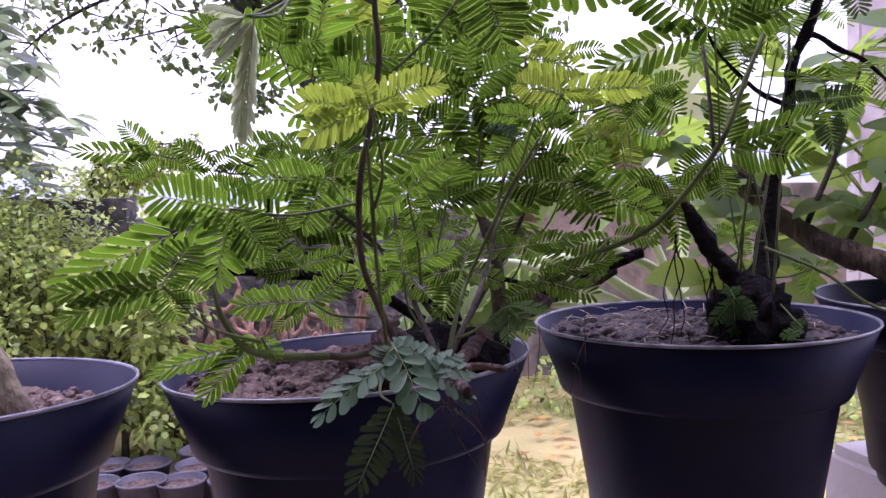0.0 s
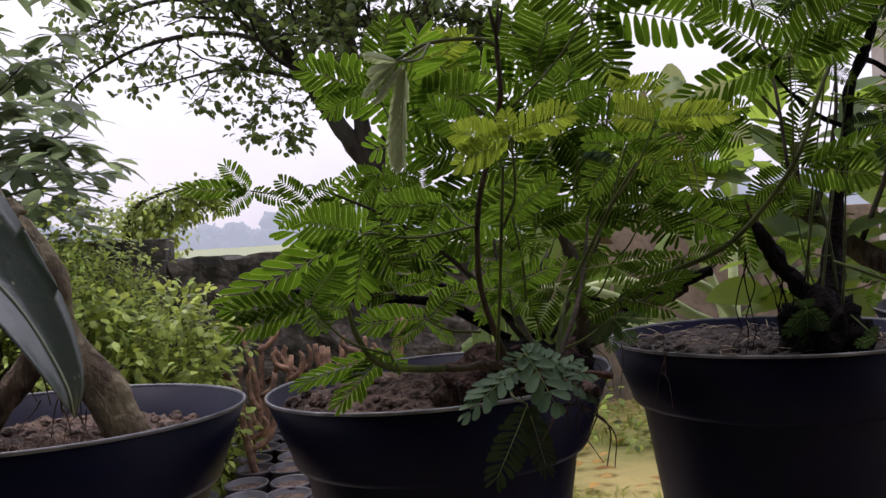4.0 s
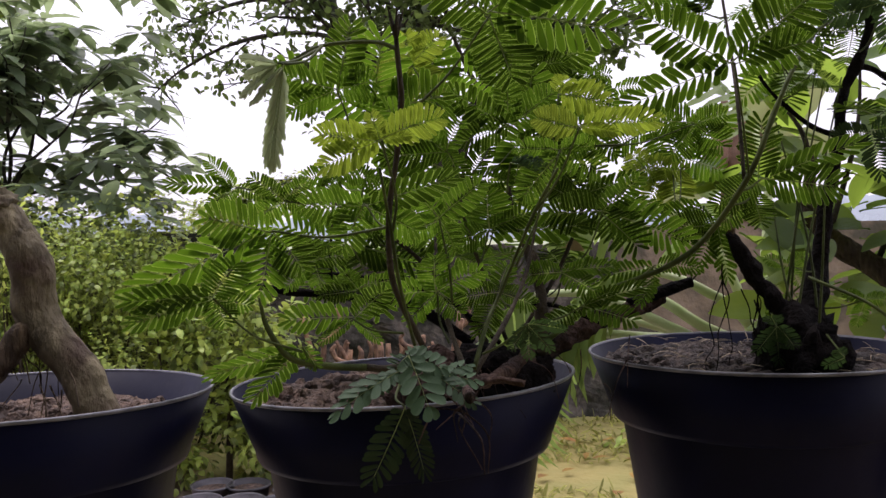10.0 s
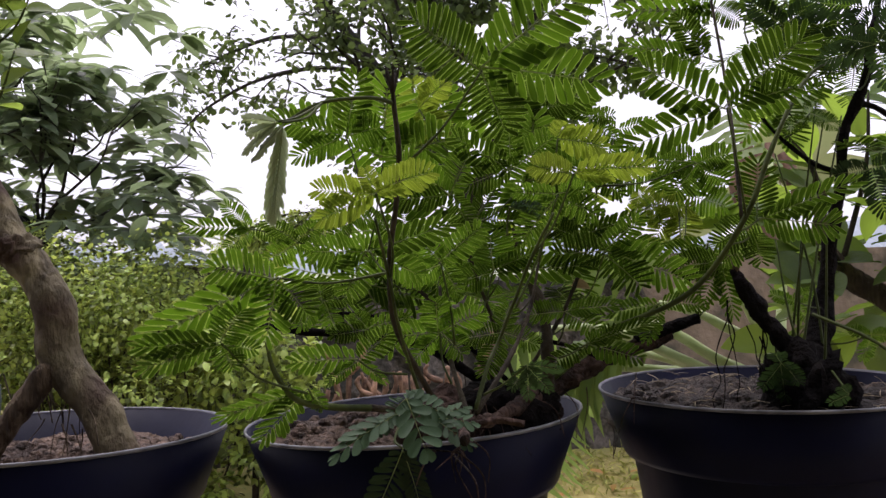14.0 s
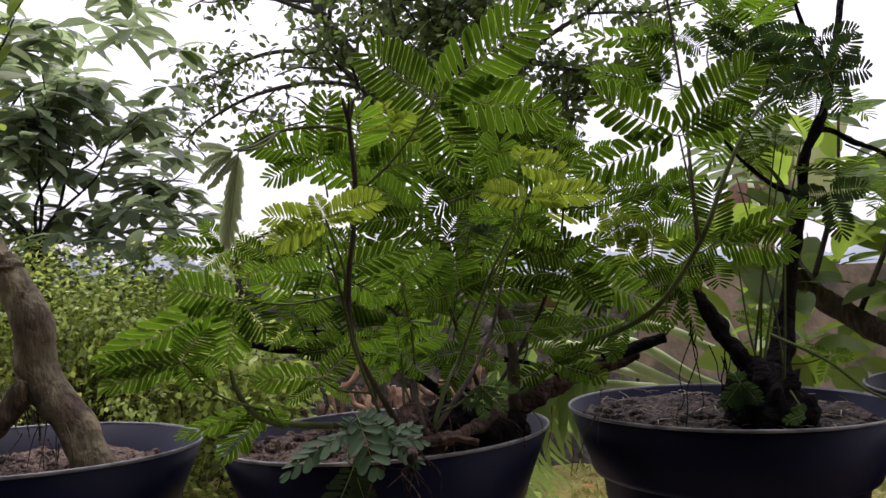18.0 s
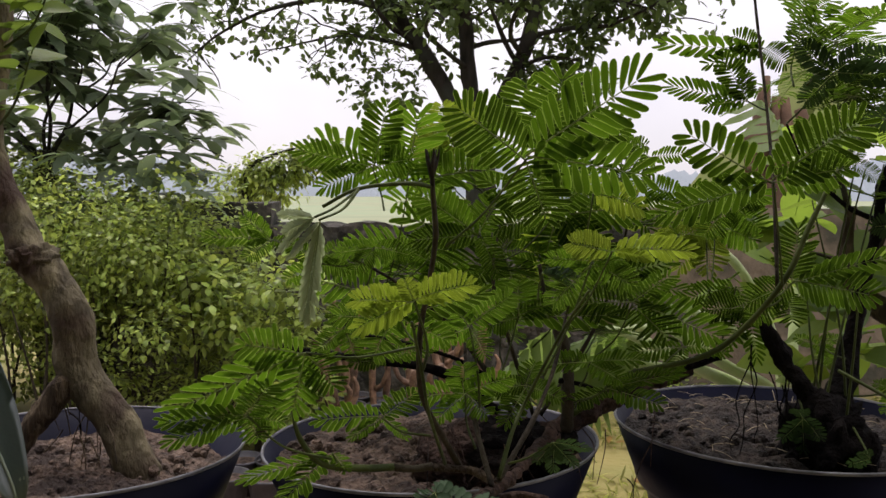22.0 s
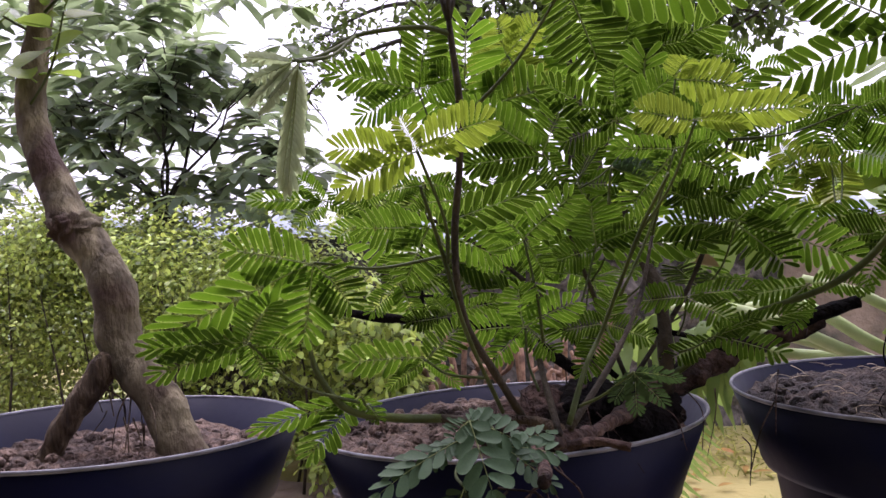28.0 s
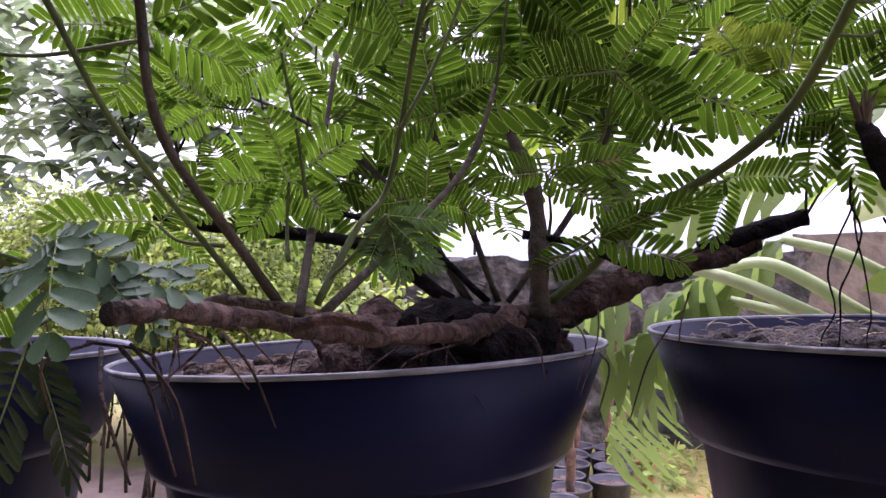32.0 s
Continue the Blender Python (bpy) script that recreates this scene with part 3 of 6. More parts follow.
for k in range(34):
    if k < 12:
        p = Vector((root_rnd.uniform(-0.012, 0.016), root_rnd.uniform(-0.215, -0.16), 0.693))
        q = p + Vector((root_rnd.uniform(-0.012, 0.012), root_rnd.uniform(-0.004, 0.012), -root_rnd.uniform(0.008, 0.03)))
    else:
        p = Vector((root_rnd.uniform(-0.07, 0.08), root_rnd.uniform(-0.05, 0.06), root_rnd.uniform(0.675, 0.695)))
        q = p + Vector((root_rnd.uniform(-0.025, 0.025), root_rnd.uniform(-0.04, 0.0), -root_rnd.uniform(0.015, 0.04)))
    m = (p + q) / 2 + Vector((root_rnd.uniform(-0.008, 0.008), root_rnd.uniform(-0.008, 0.008), 0.004))
    stem(MIMOSA, [p, m, q], [0.0005, 0.0004, 0.00025], M_ROOT, "root", 4, 0)
stem(MIMOSA, [(0.002, -0.14, 0.692), (0.014, -0.1385, 0.694), (0.027, -0.137, 0.692)], [0.0022, 0.002, 0.0018], M_ROOT, "cut_stub", 8, 0.2)
stem(MIMOSA, [(0.02, 0.014, 0.685), (0.021, 0.012, 0.705), (0.021, 0.012, 0.729), (0.016, 0.012, 0.749), (0.01, 0.012, 0.763), (0.004, 0.012, 0.779), (0.0, 0.013, 0.8)], [0.0052, 0.0048, 0.0042, 0.0042, 0.003, 0.002, 0.0012], M_TWIG, "upright_stub", 10, 0.25)
stem(MIMOSA, [(0.015, 0.01, 0.721), (0.035, 0.014, 0.717), (0.062, 0.018, 0.705)], [0.0022, 0.0014, 0.0009], M_BARK_DARK, "twig", 6, 0.2)
stem(MIMOSA, [(-0.026, -0.108, 0.694), (-0.033, -0.125, 0.718), (-0.037, -0.145, 0.74), (-0.037, -0.155, 0.758), (-0.035, -0.16, 0.781), (-0.028, -0.17, 0.805), (-0.021, -0.185, 0.828), (-0.021, -0.19, 0.848), (-0.021, -0.192, 0.858)], [0.0019, 0.0018, 0.0017, 0.0016, 0.0015, 0.0014, 0.0013, 0.0012, 0.0009], M_TWIG, "stem", 8, 0.15)
stem(MIMOSA, [(-0.007, -0.115, 0.692), (-0.02, -0.11, 0.694), (-0.039, -0.119, 0.697)], [0.0026, 0.0024, 0.0022], M_BARK, "side_root", 8, 0.2)
for k in range(5):
    a = k * 1.3
    stem(MIMOSA, [(-0.021, -0.192, 0.856), (-0.021 + 0.002 * math.cos(a), -0.192 + 0.002 * math.sin(a), 0.862), (-0.021 + 0.0035 * math.cos(a), -0.192 + 0.0035 * math.sin(a), 0.868)], [0.0012, 0.0009, 0.0003], M_TWIG, "bud", 5, 0)
stem(MIMOSA, [(-0.032, -0.12, 0.7), (-0.026, -0.175, 0.742), (-0.023, -0.2, 0.77), (-0.02, -0.225, 0.795)], [0.001, 0.0009, 0.0008, 0.0006], M_STEM, "stem", 7, 0.1)
stem(MIMOSA, [(-0.001, -0.125, 0.697), (0.004, -0.11, 0.72), (0.01, -0.1, 0.735), (0.031, -0.12, 0.777), (0.045, -0.13, 0.8)], [0.0013, 0.0012, 0.001, 0.0009, 0.0007], M_STEM, "stem", 7, 0.1)
stem(MIMOSA, [(-0.004, -0.13, 0.694), (-0.02, -0.1, 0.72), (-0.03, -0.08, 0.745), (-0.035, -0.06, 0.79)], [0.0017, 0.0015, 0.0012, 0.0008], M_TWIG, "stem", 7, 0.15)
stem(MIMOSA, [(-0.002, -0.12, 0.694), (0.012, -0.09, 0.72), (0.02, -0.06, 0.745), (0.025, -0.045, 0.775)], [0.0016, 0.0014, 0.0012, 0.0008], M_TWIG, "stem", 7, 0.15)
stem(MIMOSA, [(-0.19, 0.0, 0.735), (-0.149, 0.01, 0.728), (-0.109, 0.02, 0.724), (-0.07, 0.03, 0.715), (-0.03, 0.03, 0.69)], [0.0026, 0.003, 0.0034, 0.0036, 0.004], M_BARK_DARK, "branch", 8, 0.2)
stem(MIMOSA, [(-0.153, 0.03, 0.743), (-0.103, 0.03, 0.737), (-0.05, 0.03, 0.722), (-0.01, 0.03, 0.69)], [0.0011, 0.0014, 0.0016, 0.002], M_BARK_DARK, "branch", 6, 0.1)
stem(MIMOSA, [(-0.131, 0.016, 0.726), (-0.132, 0.018, 0.75), (-0.131, 0.02, 0.776)], [0.0018, 0.0014, 0.001], M_BARK_DARK, "twig", 6, 0.1)
stem(MIMOSA, [(-0.06, -0.125, 0.697), (-0.075, -0.14, 0.7), (-0.09, -0.155, 0.706), (-0.098, -0.165, 0.722), (-0.101, -0.168, 0.738)], [0.002, 0.0019, 0.0017, 0.0014, 0.0008], M_STEM, "stem", 7, 0.1)
stem(MIMOSA, [(-0.039, -0.12, 0.698), (-0.05, -0.122, 0.696), (-0.06, -0.125, 0.697)], [0.0022, 0.002, 0.002], M_TWIG, "stem", 7, 0.1)
stem(MIMOSA, [(0.02, 0.03, 0.69), (0.041, 0.03, 0.707), (0.062, 0.02, 0.726), (0.104, -0.01, 0.745), (0.127, -0.022, 0.764), (0.149, -0.045, 0.8), (0.162, -0.045, 0.833), (0.175, -0.04, 0.861), (0.193, -0.02, 0.886), (0.225, 0.02, 0.904)], [0.0021, 0.0021, 0.002, 0.0019, 0.0018, 0.0017, 0.0015, 0.0013, 0.001, 0.0006], M_STEM, "stem", 8, 0.12)
stem(MIMOSA, [(0.146, -0.042, 0.796), (0.144, -0.03, 0.849), (0.142, 0.0, 0.902), (0.133, 0.02, 0.989), (0.128, 0.03, 1.06)], [0.0012, 0.0011, 0.001, 0.0008, 0.0005], M_TWIG, "stem", 6, 0.1)
stem(MIMOSA, [(-0.005, 0.03, 0.69), (-0.02, 0.02, 0.74), (-0.03, 0.0, 0.79), (-0.025, 0.01, 0.84)], [0.0017, 0.0015, 0.0012, 0.0007], M_TWIG, "stem", 7, 0.15)
stem(MIMOSA, [(0.0, 0.03, 0.69), (0.03, 0.05, 0.74), (0.05, 0.05, 0.79), (0.06, 0.03, 0.84)], [0.0017, 0.0015, 0.0012, 0.0007], M_TWIG, "stem", 7, 0.15)
stem(MIMOSA, [(-0.02, 0.03, 0.69), (-0.06, 0.04, 0.74), (-0.11, 0.04, 0.78), (-0.17, 0.03, 0.81)], [0.0024, 0.002, 0.0014, 0.0008], M_TWIG, "stem", 7, 0.15)

# the wilted leaf that hangs folded from the top of the stem
stem(MIMOSA, [(-0.021, -0.19, 0.851), (-0.029, -0.2, 0.8525), (-0.049, -0.21, 0.85), (-0.064, -0.215, 0.842)], [0.0011, 0.001, 0.0009, 0.0008], M_STEM, "leaf_stalk", 6, 0)

# ---- the black stump in the third pot ----
STUMP = thing("stump_plant", (0.185, 0.05, 0.655), "black wet forked stump with thin shoots in a plant pot", "plant")
stem(STUMP, [(0.195, 0.045, 0.645), (0.192, 0.044, 0.675), (0.187, 0.048, 0.7), (0.174, 0.052, 0.722), (0.162, 0.053, 0.742), (0.153, 0.053, 0.757), (0.149, 0.053, 0.766)], [0.0175, 0.0135, 0.0088, 0.0064, 0.0057, 0.005, 0.0026], M_BARK_DARK, "left_arm", 14, 0.4, 7, 80.0)
stem(STUMP, [(0.2, 0.055, 0.645), (0.2, 0.056, 0.68), (0.204, 0.064, 0.712), (0.211, 0.075, 0.741), (0.217, 0.08, 0.778), (0.222, 0.08, 0.803), (0.227, 0.08, 0.827), (0.229, 0.08, 0.859), (0.24, 0.08, 0.883), (0.247, 0.08, 0.903), (0.249, 0.08, 0.921), (0.256, 0.085, 0.95), (0.264, 0.1, 0.99)], [0.018, 0.0145, 0.0098, 0.0063, 0.0048, 0.0041, 0.0037, 0.0034, 0.0037, 0.0032, 0.003, 0.0025, 0.0018], M_BARK_DARK, "trunk", 14, 0.28, 7, 80.0)
for k, (x, z) in enumerate(((-0.006, 0.014), (0.002, 0.017), (0.006, 0.01))):
    stem(STUMP, [(0.15, 0.053, 0.762), (0.149 + x * 0.5, 0.051, 0.768 + z * 0.4), (0.149 + x, 0.05, 0.768 + z)], [0.0022, 0.0014, 0.0004], M_BARK, "splinter", 5, 0.2)
stem(STUMP, [(0.228, 0.085, 0.832), (0.21, 0.083, 0.84), (0.193, 0.08, 0.854), (0.177, 0.08, 0.873), (0.165, 0.08, 0.9)], [0.002, 0.0018, 0.0016, 0.0012, 0.0007], M_BARK_DARK, "branch", 7, 0.2)
stem(STUMP, [(0.238, 0.085, 0.882), (0.252, 0.092, 0.88), (0.266, 0.096, 0.872), (0.285, 0.1, 0.864), (0.31, 0.11, 0.846)], [0.0028, 0.0021, 0.0022, 0.0017, 0.0011], M_BARK_DARK, "branch", 7, 0.15)
stem(STUMP, [(0.252, 0.09, 0.92), (0.235, 0.08, 0.95), (0.225, 0.08, 0.985)], [0.003, 0.002, 0.001], M_BARK_DARK, "branch", 7, 0.15)
stump_rnd = random.Random(9)
for k in range(15):
    f = stump_rnd.random()
    p = Vector((0.184, 0.048, 0.695)).lerp(Vector((0.152, 0.073, 0.755)), f) + Vector((stump_rnd.uniform(-0.012, 0.006), stump_rnd.uniform(-0.012, 0.0), -0.004))
    line = [p]
    while line[-1].z > 0.668 and len(line) < 9:
        line.append(line[-1] + Vector((stump_rnd.uniform(-0.006, 0.005), stump_rnd.uniform(-0.005, 0.004), -stump_rnd.uniform(0.008, 0.016))))
    if len(line) > 2:
        stem(STUMP, line, [0.0006, 0.00045, 0.0003], M_BARK_DARK, "hanging_root", 4, 0.2, 3)
for k in range(7):
    a = Vector((stump_rnd.uniform(0.17, 0.24), stump_rnd.uniform(0.03, 0.1), 0.66))
    b = a + Vector((stump_rnd.uniform(-0.03, 0.06), stump_rnd.uniform(-0.03, 0.03), stump_rnd.uniform(0.12, 0.26)))
    stem(STUMP, [a, a.lerp(b, 0.5) + Vector((stump_rnd.uniform(-0.01, 0.01), 0, 0)), b], [0.0011, 0.0009, 0.0005], M_STEM, "shoot", 5, 0)
stem(STUMP, [(0.195, 0.03, 0.735), (0.225, 0.01, 0.72), (0.25, 0.0, 0.7), (0.285, -0.005, 0.69), (0.32, 0.01, 0.68)], [0.0012, 0.0011, 0.001, 0.0009, 0.0006], M_STEM, "arching_shoot", 5, 0)
bm = bmesh.new()
bmesh.ops.create_icosphere(bm, subdivisions=4, radius=1)
for v in bm.verts:
    n = noise.noise(v.co * 2.5) * 0.4 + noise.noise(v.co * 7) * 0.2
    v.co = Vector((v.co.x * 0.027, v.co.y * 0.027, v.co.z * 0.034)) * (1 + n * 1.2)
part("stump_foot", bm, M_BARK_DARK, STUMP, m=Matrix.Translation((0.01, 0.0, 0.022)))

compound_leaf(MIMOSA, (-0.016, -0.185, 0.824), (0.021, -0.187, 0.864), [(-0.007, -0.200, 0.884, 0.0144), (0.066, -0.187, 0.898, 0.0156), (0.070, -0.173, 0.858, 0.0131), (0.027, -0.177, 0.838, 0.0138)], M_MIMOSA, (-0.230, 0.926, 0.298))
compound_leaf(MIMOSA, (-0.095, -0.040, 0.837), (-0.107, -0.030, 0.866), [(-0.093, -0.038, 0.904, 0.0139), (-0.147, -0.051, 0.877, 0.0103), (-0.138, -0.039, 0.854, 0.0100), (-0.085, -0.022, 0.871, 0.0134)], M_MIMOSA, (-0.364, 0.875, 0.319))
compound_leaf(MIMOSA, (-0.022, -0.200, 0.770), (-0.016, -0.235, 0.805), [(-0.037, -0.245, 0.808, 0.0069), (-0.038, -0.240, 0.798, 0.0072), (0.005, -0.231, 0.814, 0.0077), (-0.006, -0.232, 0.807, 0.0026), (-0.018, -0.241, 0.815, 0.0041)], M_YOUNG, (-0.333, 0.835, 0.439), YOUNG_PINNA)
compound_leaf(MIMOSA, (0.031, -0.120, 0.777), (0.056, -0.129, 0.820), [(0.036, -0.134, 0.826, 0.0083), (0.091, -0.126, 0.823, 0.0079), (0.072, -0.126, 0.818, 0.0038)], M_YOUNG, (-0.117, 0.891, 0.439), YOUNG_PINNA)
compound_leaf(MIMOSA, (0.025, -0.045, 0.775), (0.041, -0.060, 0.849), [(0.066, -0.055, 0.845, 0.0112), (0.047, -0.064, 0.858, 0.0081)], M_YOUNG, (-0.128, 0.889, 0.439), YOUNG_PINNA)
compound_leaf(MIMOSA, (-0.036, -0.155, 0.770), (-0.053, -0.141, 0.784), [(-0.081, -0.152, 0.785, 0.0102), (-0.068, -0.138, 0.764, 0.0122), (-0.013, -0.130, 0.796, 0.0086), (-0.032, -0.127, 0.771, 0.0093)], M_MIMOSA, (-0.341, 0.860, 0.380), WIDE_PINNA)
compound_leaf(MIMOSA, (-0.036, -0.158, 0.772), (-0.085, -0.186, 0.771), [(-0.109, -0.202, 0.778, 0.0123), (-0.141, -0.204, 0.748, 0.0104), (-0.096, -0.179, 0.744, 0.0108), (-0.077, -0.174, 0.755, 0.0113)], M_MIMOSA, (-0.430, 0.810, 0.400), WIDE_PINNA)
compound_leaf(MIMOSA, (-0.083, -0.158, 0.710), (-0.112, -0.194, 0.740), [(-0.142, -0.213, 0.741, 0.0072), (-0.143, -0.208, 0.731, 0.0078), (-0.100, -0.195, 0.756, 0.0104), (-0.111, -0.187, 0.729, 0.0080), (-0.100, -0.184, 0.736, 0.0064)], M_MIMOSA, (-0.477, 0.773, 0.419), WIDE_PINNA)
compound_leaf(MIMOSA, (-0.075, -0.140, 0.700), (-0.084, -0.155, 0.712), [(-0.124, -0.168, 0.701, 0.0070), (-0.111, -0.154, 0.689, 0.0092), (-0.080, -0.147, 0.701, 0.0051)], M_MIMOSA, (-0.387, 0.794, 0.468), WIDE_PINNA)
compound_leaf(MIMOSA, (-0.040, -0.120, 0.715), (-0.069, -0.120, 0.723), [(-0.099, -0.134, 0.725, 0.0095), (-0.051, -0.120, 0.738, 0.0096), (-0.058, -0.109, 0.710, 0.0037), (-0.086, -0.121, 0.711, 0.0042)], M_MIMOSA, (-0.349, 0.838, 0.419), WIDE_PINNA)
compound_leaf(MIMOSA, (0.148, -0.046, 0.798), (0.136, -0.085, 0.856), [(0.094, -0.091, 0.880, 0.0138), (0.171, -0.097, 0.887, 0.0165), (0.083, -0.077, 0.840, 0.0112), (0.169, -0.089, 0.863, 0.0121)], M_MIMOSA, (0.047, 0.947, 0.319))
compound_leaf(MIMOSA, (0.142, 0.000, 0.902), (0.132, 0.020, 0.910), [(0.086, 0.017, 0.920, 0.0082), (0.130, 0.014, 0.926, 0.0065), (0.117, 0.010, 0.936, 0.0094), (0.108, 0.021, 0.909, 0.0074)], M_MIMOSA, (0.033, 0.929, 0.370))
compound_leaf(MIMOSA, (0.138, 0.010, 0.946), (0.142, 0.030, 0.945), [(0.082, 0.031, 0.950, 0.0076), (0.109, 0.035, 0.937, 0.0076), (0.124, 0.028, 0.953, 0.0089), (0.156, 0.033, 0.936, 0.0096)], M_MIMOSA, (0.047, 0.928, 0.370))
compound_leaf(MIMOSA, (0.145, -0.040, 0.790), (0.158, -0.019, 0.797), [(0.199, -0.021, 0.794, 0.0143), (0.207, -0.031, 0.815, 0.0083), (0.156, -0.033, 0.831, 0.0124), (0.135, -0.012, 0.784, 0.0116)], M_MIMOSA, (0.078, 0.922, 0.380))
compound_leaf(MIMOSA, (0.138, -0.034, 0.782), (0.156, -0.010, 0.790), [(0.139, -0.001, 0.773, 0.0104), (0.160, -0.003, 0.772, 0.0103)], M_MIMOSA, (0.075, 0.922, 0.380))
compound_leaf(MIMOSA, (0.115, 0.060, 0.780), (0.122, 0.125, 0.824), [(0.153, 0.112, 0.855, 0.0172), (0.104, 0.113, 0.854, 0.0188), (0.084, 0.130, 0.814, 0.0137), (0.151, 0.128, 0.816, 0.0141)], M_MIMOSA, (0.014, 0.925, 0.380))
compound_leaf(MIMOSA, (0.115, 0.060, 0.775), (0.116, 0.130, 0.818), [(0.119, 0.139, 0.795, 0.0150), (0.095, 0.140, 0.795, 0.0111)], M_YOUNG, (0.006, 0.925, 0.380), YOUNG_PINNA)
compound_leaf(MIMOSA, (-0.019, -0.050, 0.725), (-0.007, -0.030, 0.770), [(-0.005, -0.040, 0.794, 0.0157), (0.048, -0.018, 0.772, 0.0104), (-0.027, -0.032, 0.765, 0.0105), (0.019, -0.029, 0.782, 0.0089)], M_MIMOSA, (-0.203, 0.894, 0.400), WIDE_PINNA)
compound_leaf(MIMOSA, (-0.026, 0.007, 0.828), (0.008, -0.031, 0.836), [(-0.025, -0.044, 0.856, 0.0112), (0.035, -0.032, 0.854, 0.0118), (0.008, -0.040, 0.862, 0.0090), (-0.020, -0.034, 0.829, 0.0106)], M_MIMOSA, (-0.185, 0.930, 0.319))
compound_leaf(MIMOSA, (-0.028, 0.005, 0.815), (-0.034, -0.029, 0.822), [(-0.067, -0.048, 0.848, 0.0134), (-0.072, -0.038, 0.819, 0.0101), (-0.019, -0.035, 0.847, 0.0120), (-0.023, -0.016, 0.798, 0.0088)], M_MIMOSA, (-0.250, 0.899, 0.360))
compound_leaf(MIMOSA, (-0.025, 0.010, 0.840), (-0.071, 0.032, 0.892), [(-0.073, 0.023, 0.913, 0.0119), (-0.052, 0.031, 0.911, 0.0110), (-0.062, 0.043, 0.873, 0.0159), (-0.094, 0.029, 0.883, 0.0130)], M_YOUNG, (-0.278, 0.891, 0.360), YOUNG_PINNA)
compound_leaf(MIMOSA, (0.020, -0.110, 0.750), (0.044, -0.099, 0.812), [(0.063, -0.090, 0.801, 0.0110), (0.022, -0.104, 0.815, 0.0061), (0.024, -0.091, 0.790, 0.0106), (0.060, -0.098, 0.814, 0.0078)], M_MIMOSA, (-0.131, 0.879, 0.458))
compound_leaf(MIMOSA, (0.040, 0.000, 0.740), (0.064, -0.020, 0.780), [(0.113, -0.008, 0.765, 0.0153), (0.084, -0.008, 0.760, 0.0162), (0.034, -0.024, 0.782, 0.0144), (0.085, -0.028, 0.799, 0.0095)], M_MIMOSA, (-0.079, 0.885, 0.458))
compound_leaf(MIMOSA, (0.045, 0.050, 0.778), (0.043, 0.020, 0.792), [(0.085, 0.019, 0.804, 0.0081), (0.095, 0.029, 0.786, 0.0090), (0.023, 0.011, 0.804, 0.0098)], M_MIMOSA, (-0.105, 0.883, 0.458))
compound_leaf(MIMOSA, (0.126, 0.096, 0.729), (0.133, 0.060, 0.785), [(0.100, 0.065, 0.777, 0.0103), (0.116, 0.071, 0.765, 0.0111), (0.142, 0.071, 0.764, 0.0130)], M_MIMOSA, (0.029, 0.888, 0.458))
compound_leaf(MIMOSA, (0.126, 0.096, 0.729), (0.141, 0.050, 0.772), [(0.127, 0.064, 0.744, 0.0102), (0.112, 0.053, 0.769, 0.0128), (0.148, 0.067, 0.735, 0.0078)], M_MIMOSA, (0.043, 0.907, 0.419))
compound_leaf(MIMOSA, (-0.015, -0.110, 0.730), (-0.020, -0.116, 0.776), [(0.002, -0.118, 0.794, 0.0089), (-0.030, -0.126, 0.792, 0.0077), (-0.039, -0.118, 0.768, 0.0091), (-0.014, -0.107, 0.761, 0.0074)], M_MIMOSA, (-0.264, 0.878, 0.400))
compound_leaf(MIMOSA, (-0.015, -0.120, 0.710), (-0.024, -0.107, 0.736), [(-0.024, -0.118, 0.756, 0.0095), (-0.002, -0.107, 0.749, 0.0096), (-0.048, -0.114, 0.737, 0.0090), (-0.014, -0.098, 0.726, 0.0092), (-0.041, -0.105, 0.723, 0.0073)], M_MIMOSA, (-0.258, 0.850, 0.458), WIDE_PINNA)
compound_leaf(MIMOSA, (-0.132, 0.017, 0.744), (-0.139, 0.000, 0.751), [(-0.140, -0.011, 0.769, 0.0109), (-0.136, 0.013, 0.731, 0.0089), (-0.159, -0.001, 0.736, 0.0087), (-0.117, 0.007, 0.756, 0.0087)], M_MIMOSA, (-0.365, 0.810, 0.458))
compound_leaf(MIMOSA, (-0.140, 0.035, 0.795), (-0.168, 0.020, 0.796), [(-0.189, 0.015, 0.784, 0.0108), (-0.184, 0.004, 0.813, 0.0081), (-0.151, 0.022, 0.809, 0.0082), (-0.149, 0.031, 0.791, 0.0083)], M_MIMOSA, (-0.404, 0.832, 0.380))
compound_leaf(MIMOSA, (-0.170, 0.030, 0.810), (-0.225, 0.058, 0.810), [(-0.266, 0.033, 0.814, 0.0083), (-0.238, 0.040, 0.829, 0.0088), (-0.244, 0.055, 0.797, 0.0099), (-0.205, 0.074, 0.802, 0.0073)], M_MIMOSA, (-0.427, 0.780, 0.458))
compound_leaf(MIMOSA, (0.030, 0.000, 0.720), (0.039, -0.030, 0.743), [(0.069, -0.028, 0.748, 0.0075), (0.057, -0.020, 0.731, 0.0091), (0.017, -0.033, 0.744, 0.0090)], M_MIMOSA, (-0.120, 0.860, 0.496))
compound_leaf(MIMOSA, (0.030, 0.000, 0.710), (0.048, 0.006, 0.718), [(0.081, 0.015, 0.709, 0.0103), (0.068, 0.002, 0.729, 0.0079), (0.024, 0.011, 0.705, 0.0090), (0.091, 0.002, 0.733, 0.0064)], M_MIMOSA, (-0.098, 0.863, 0.496))
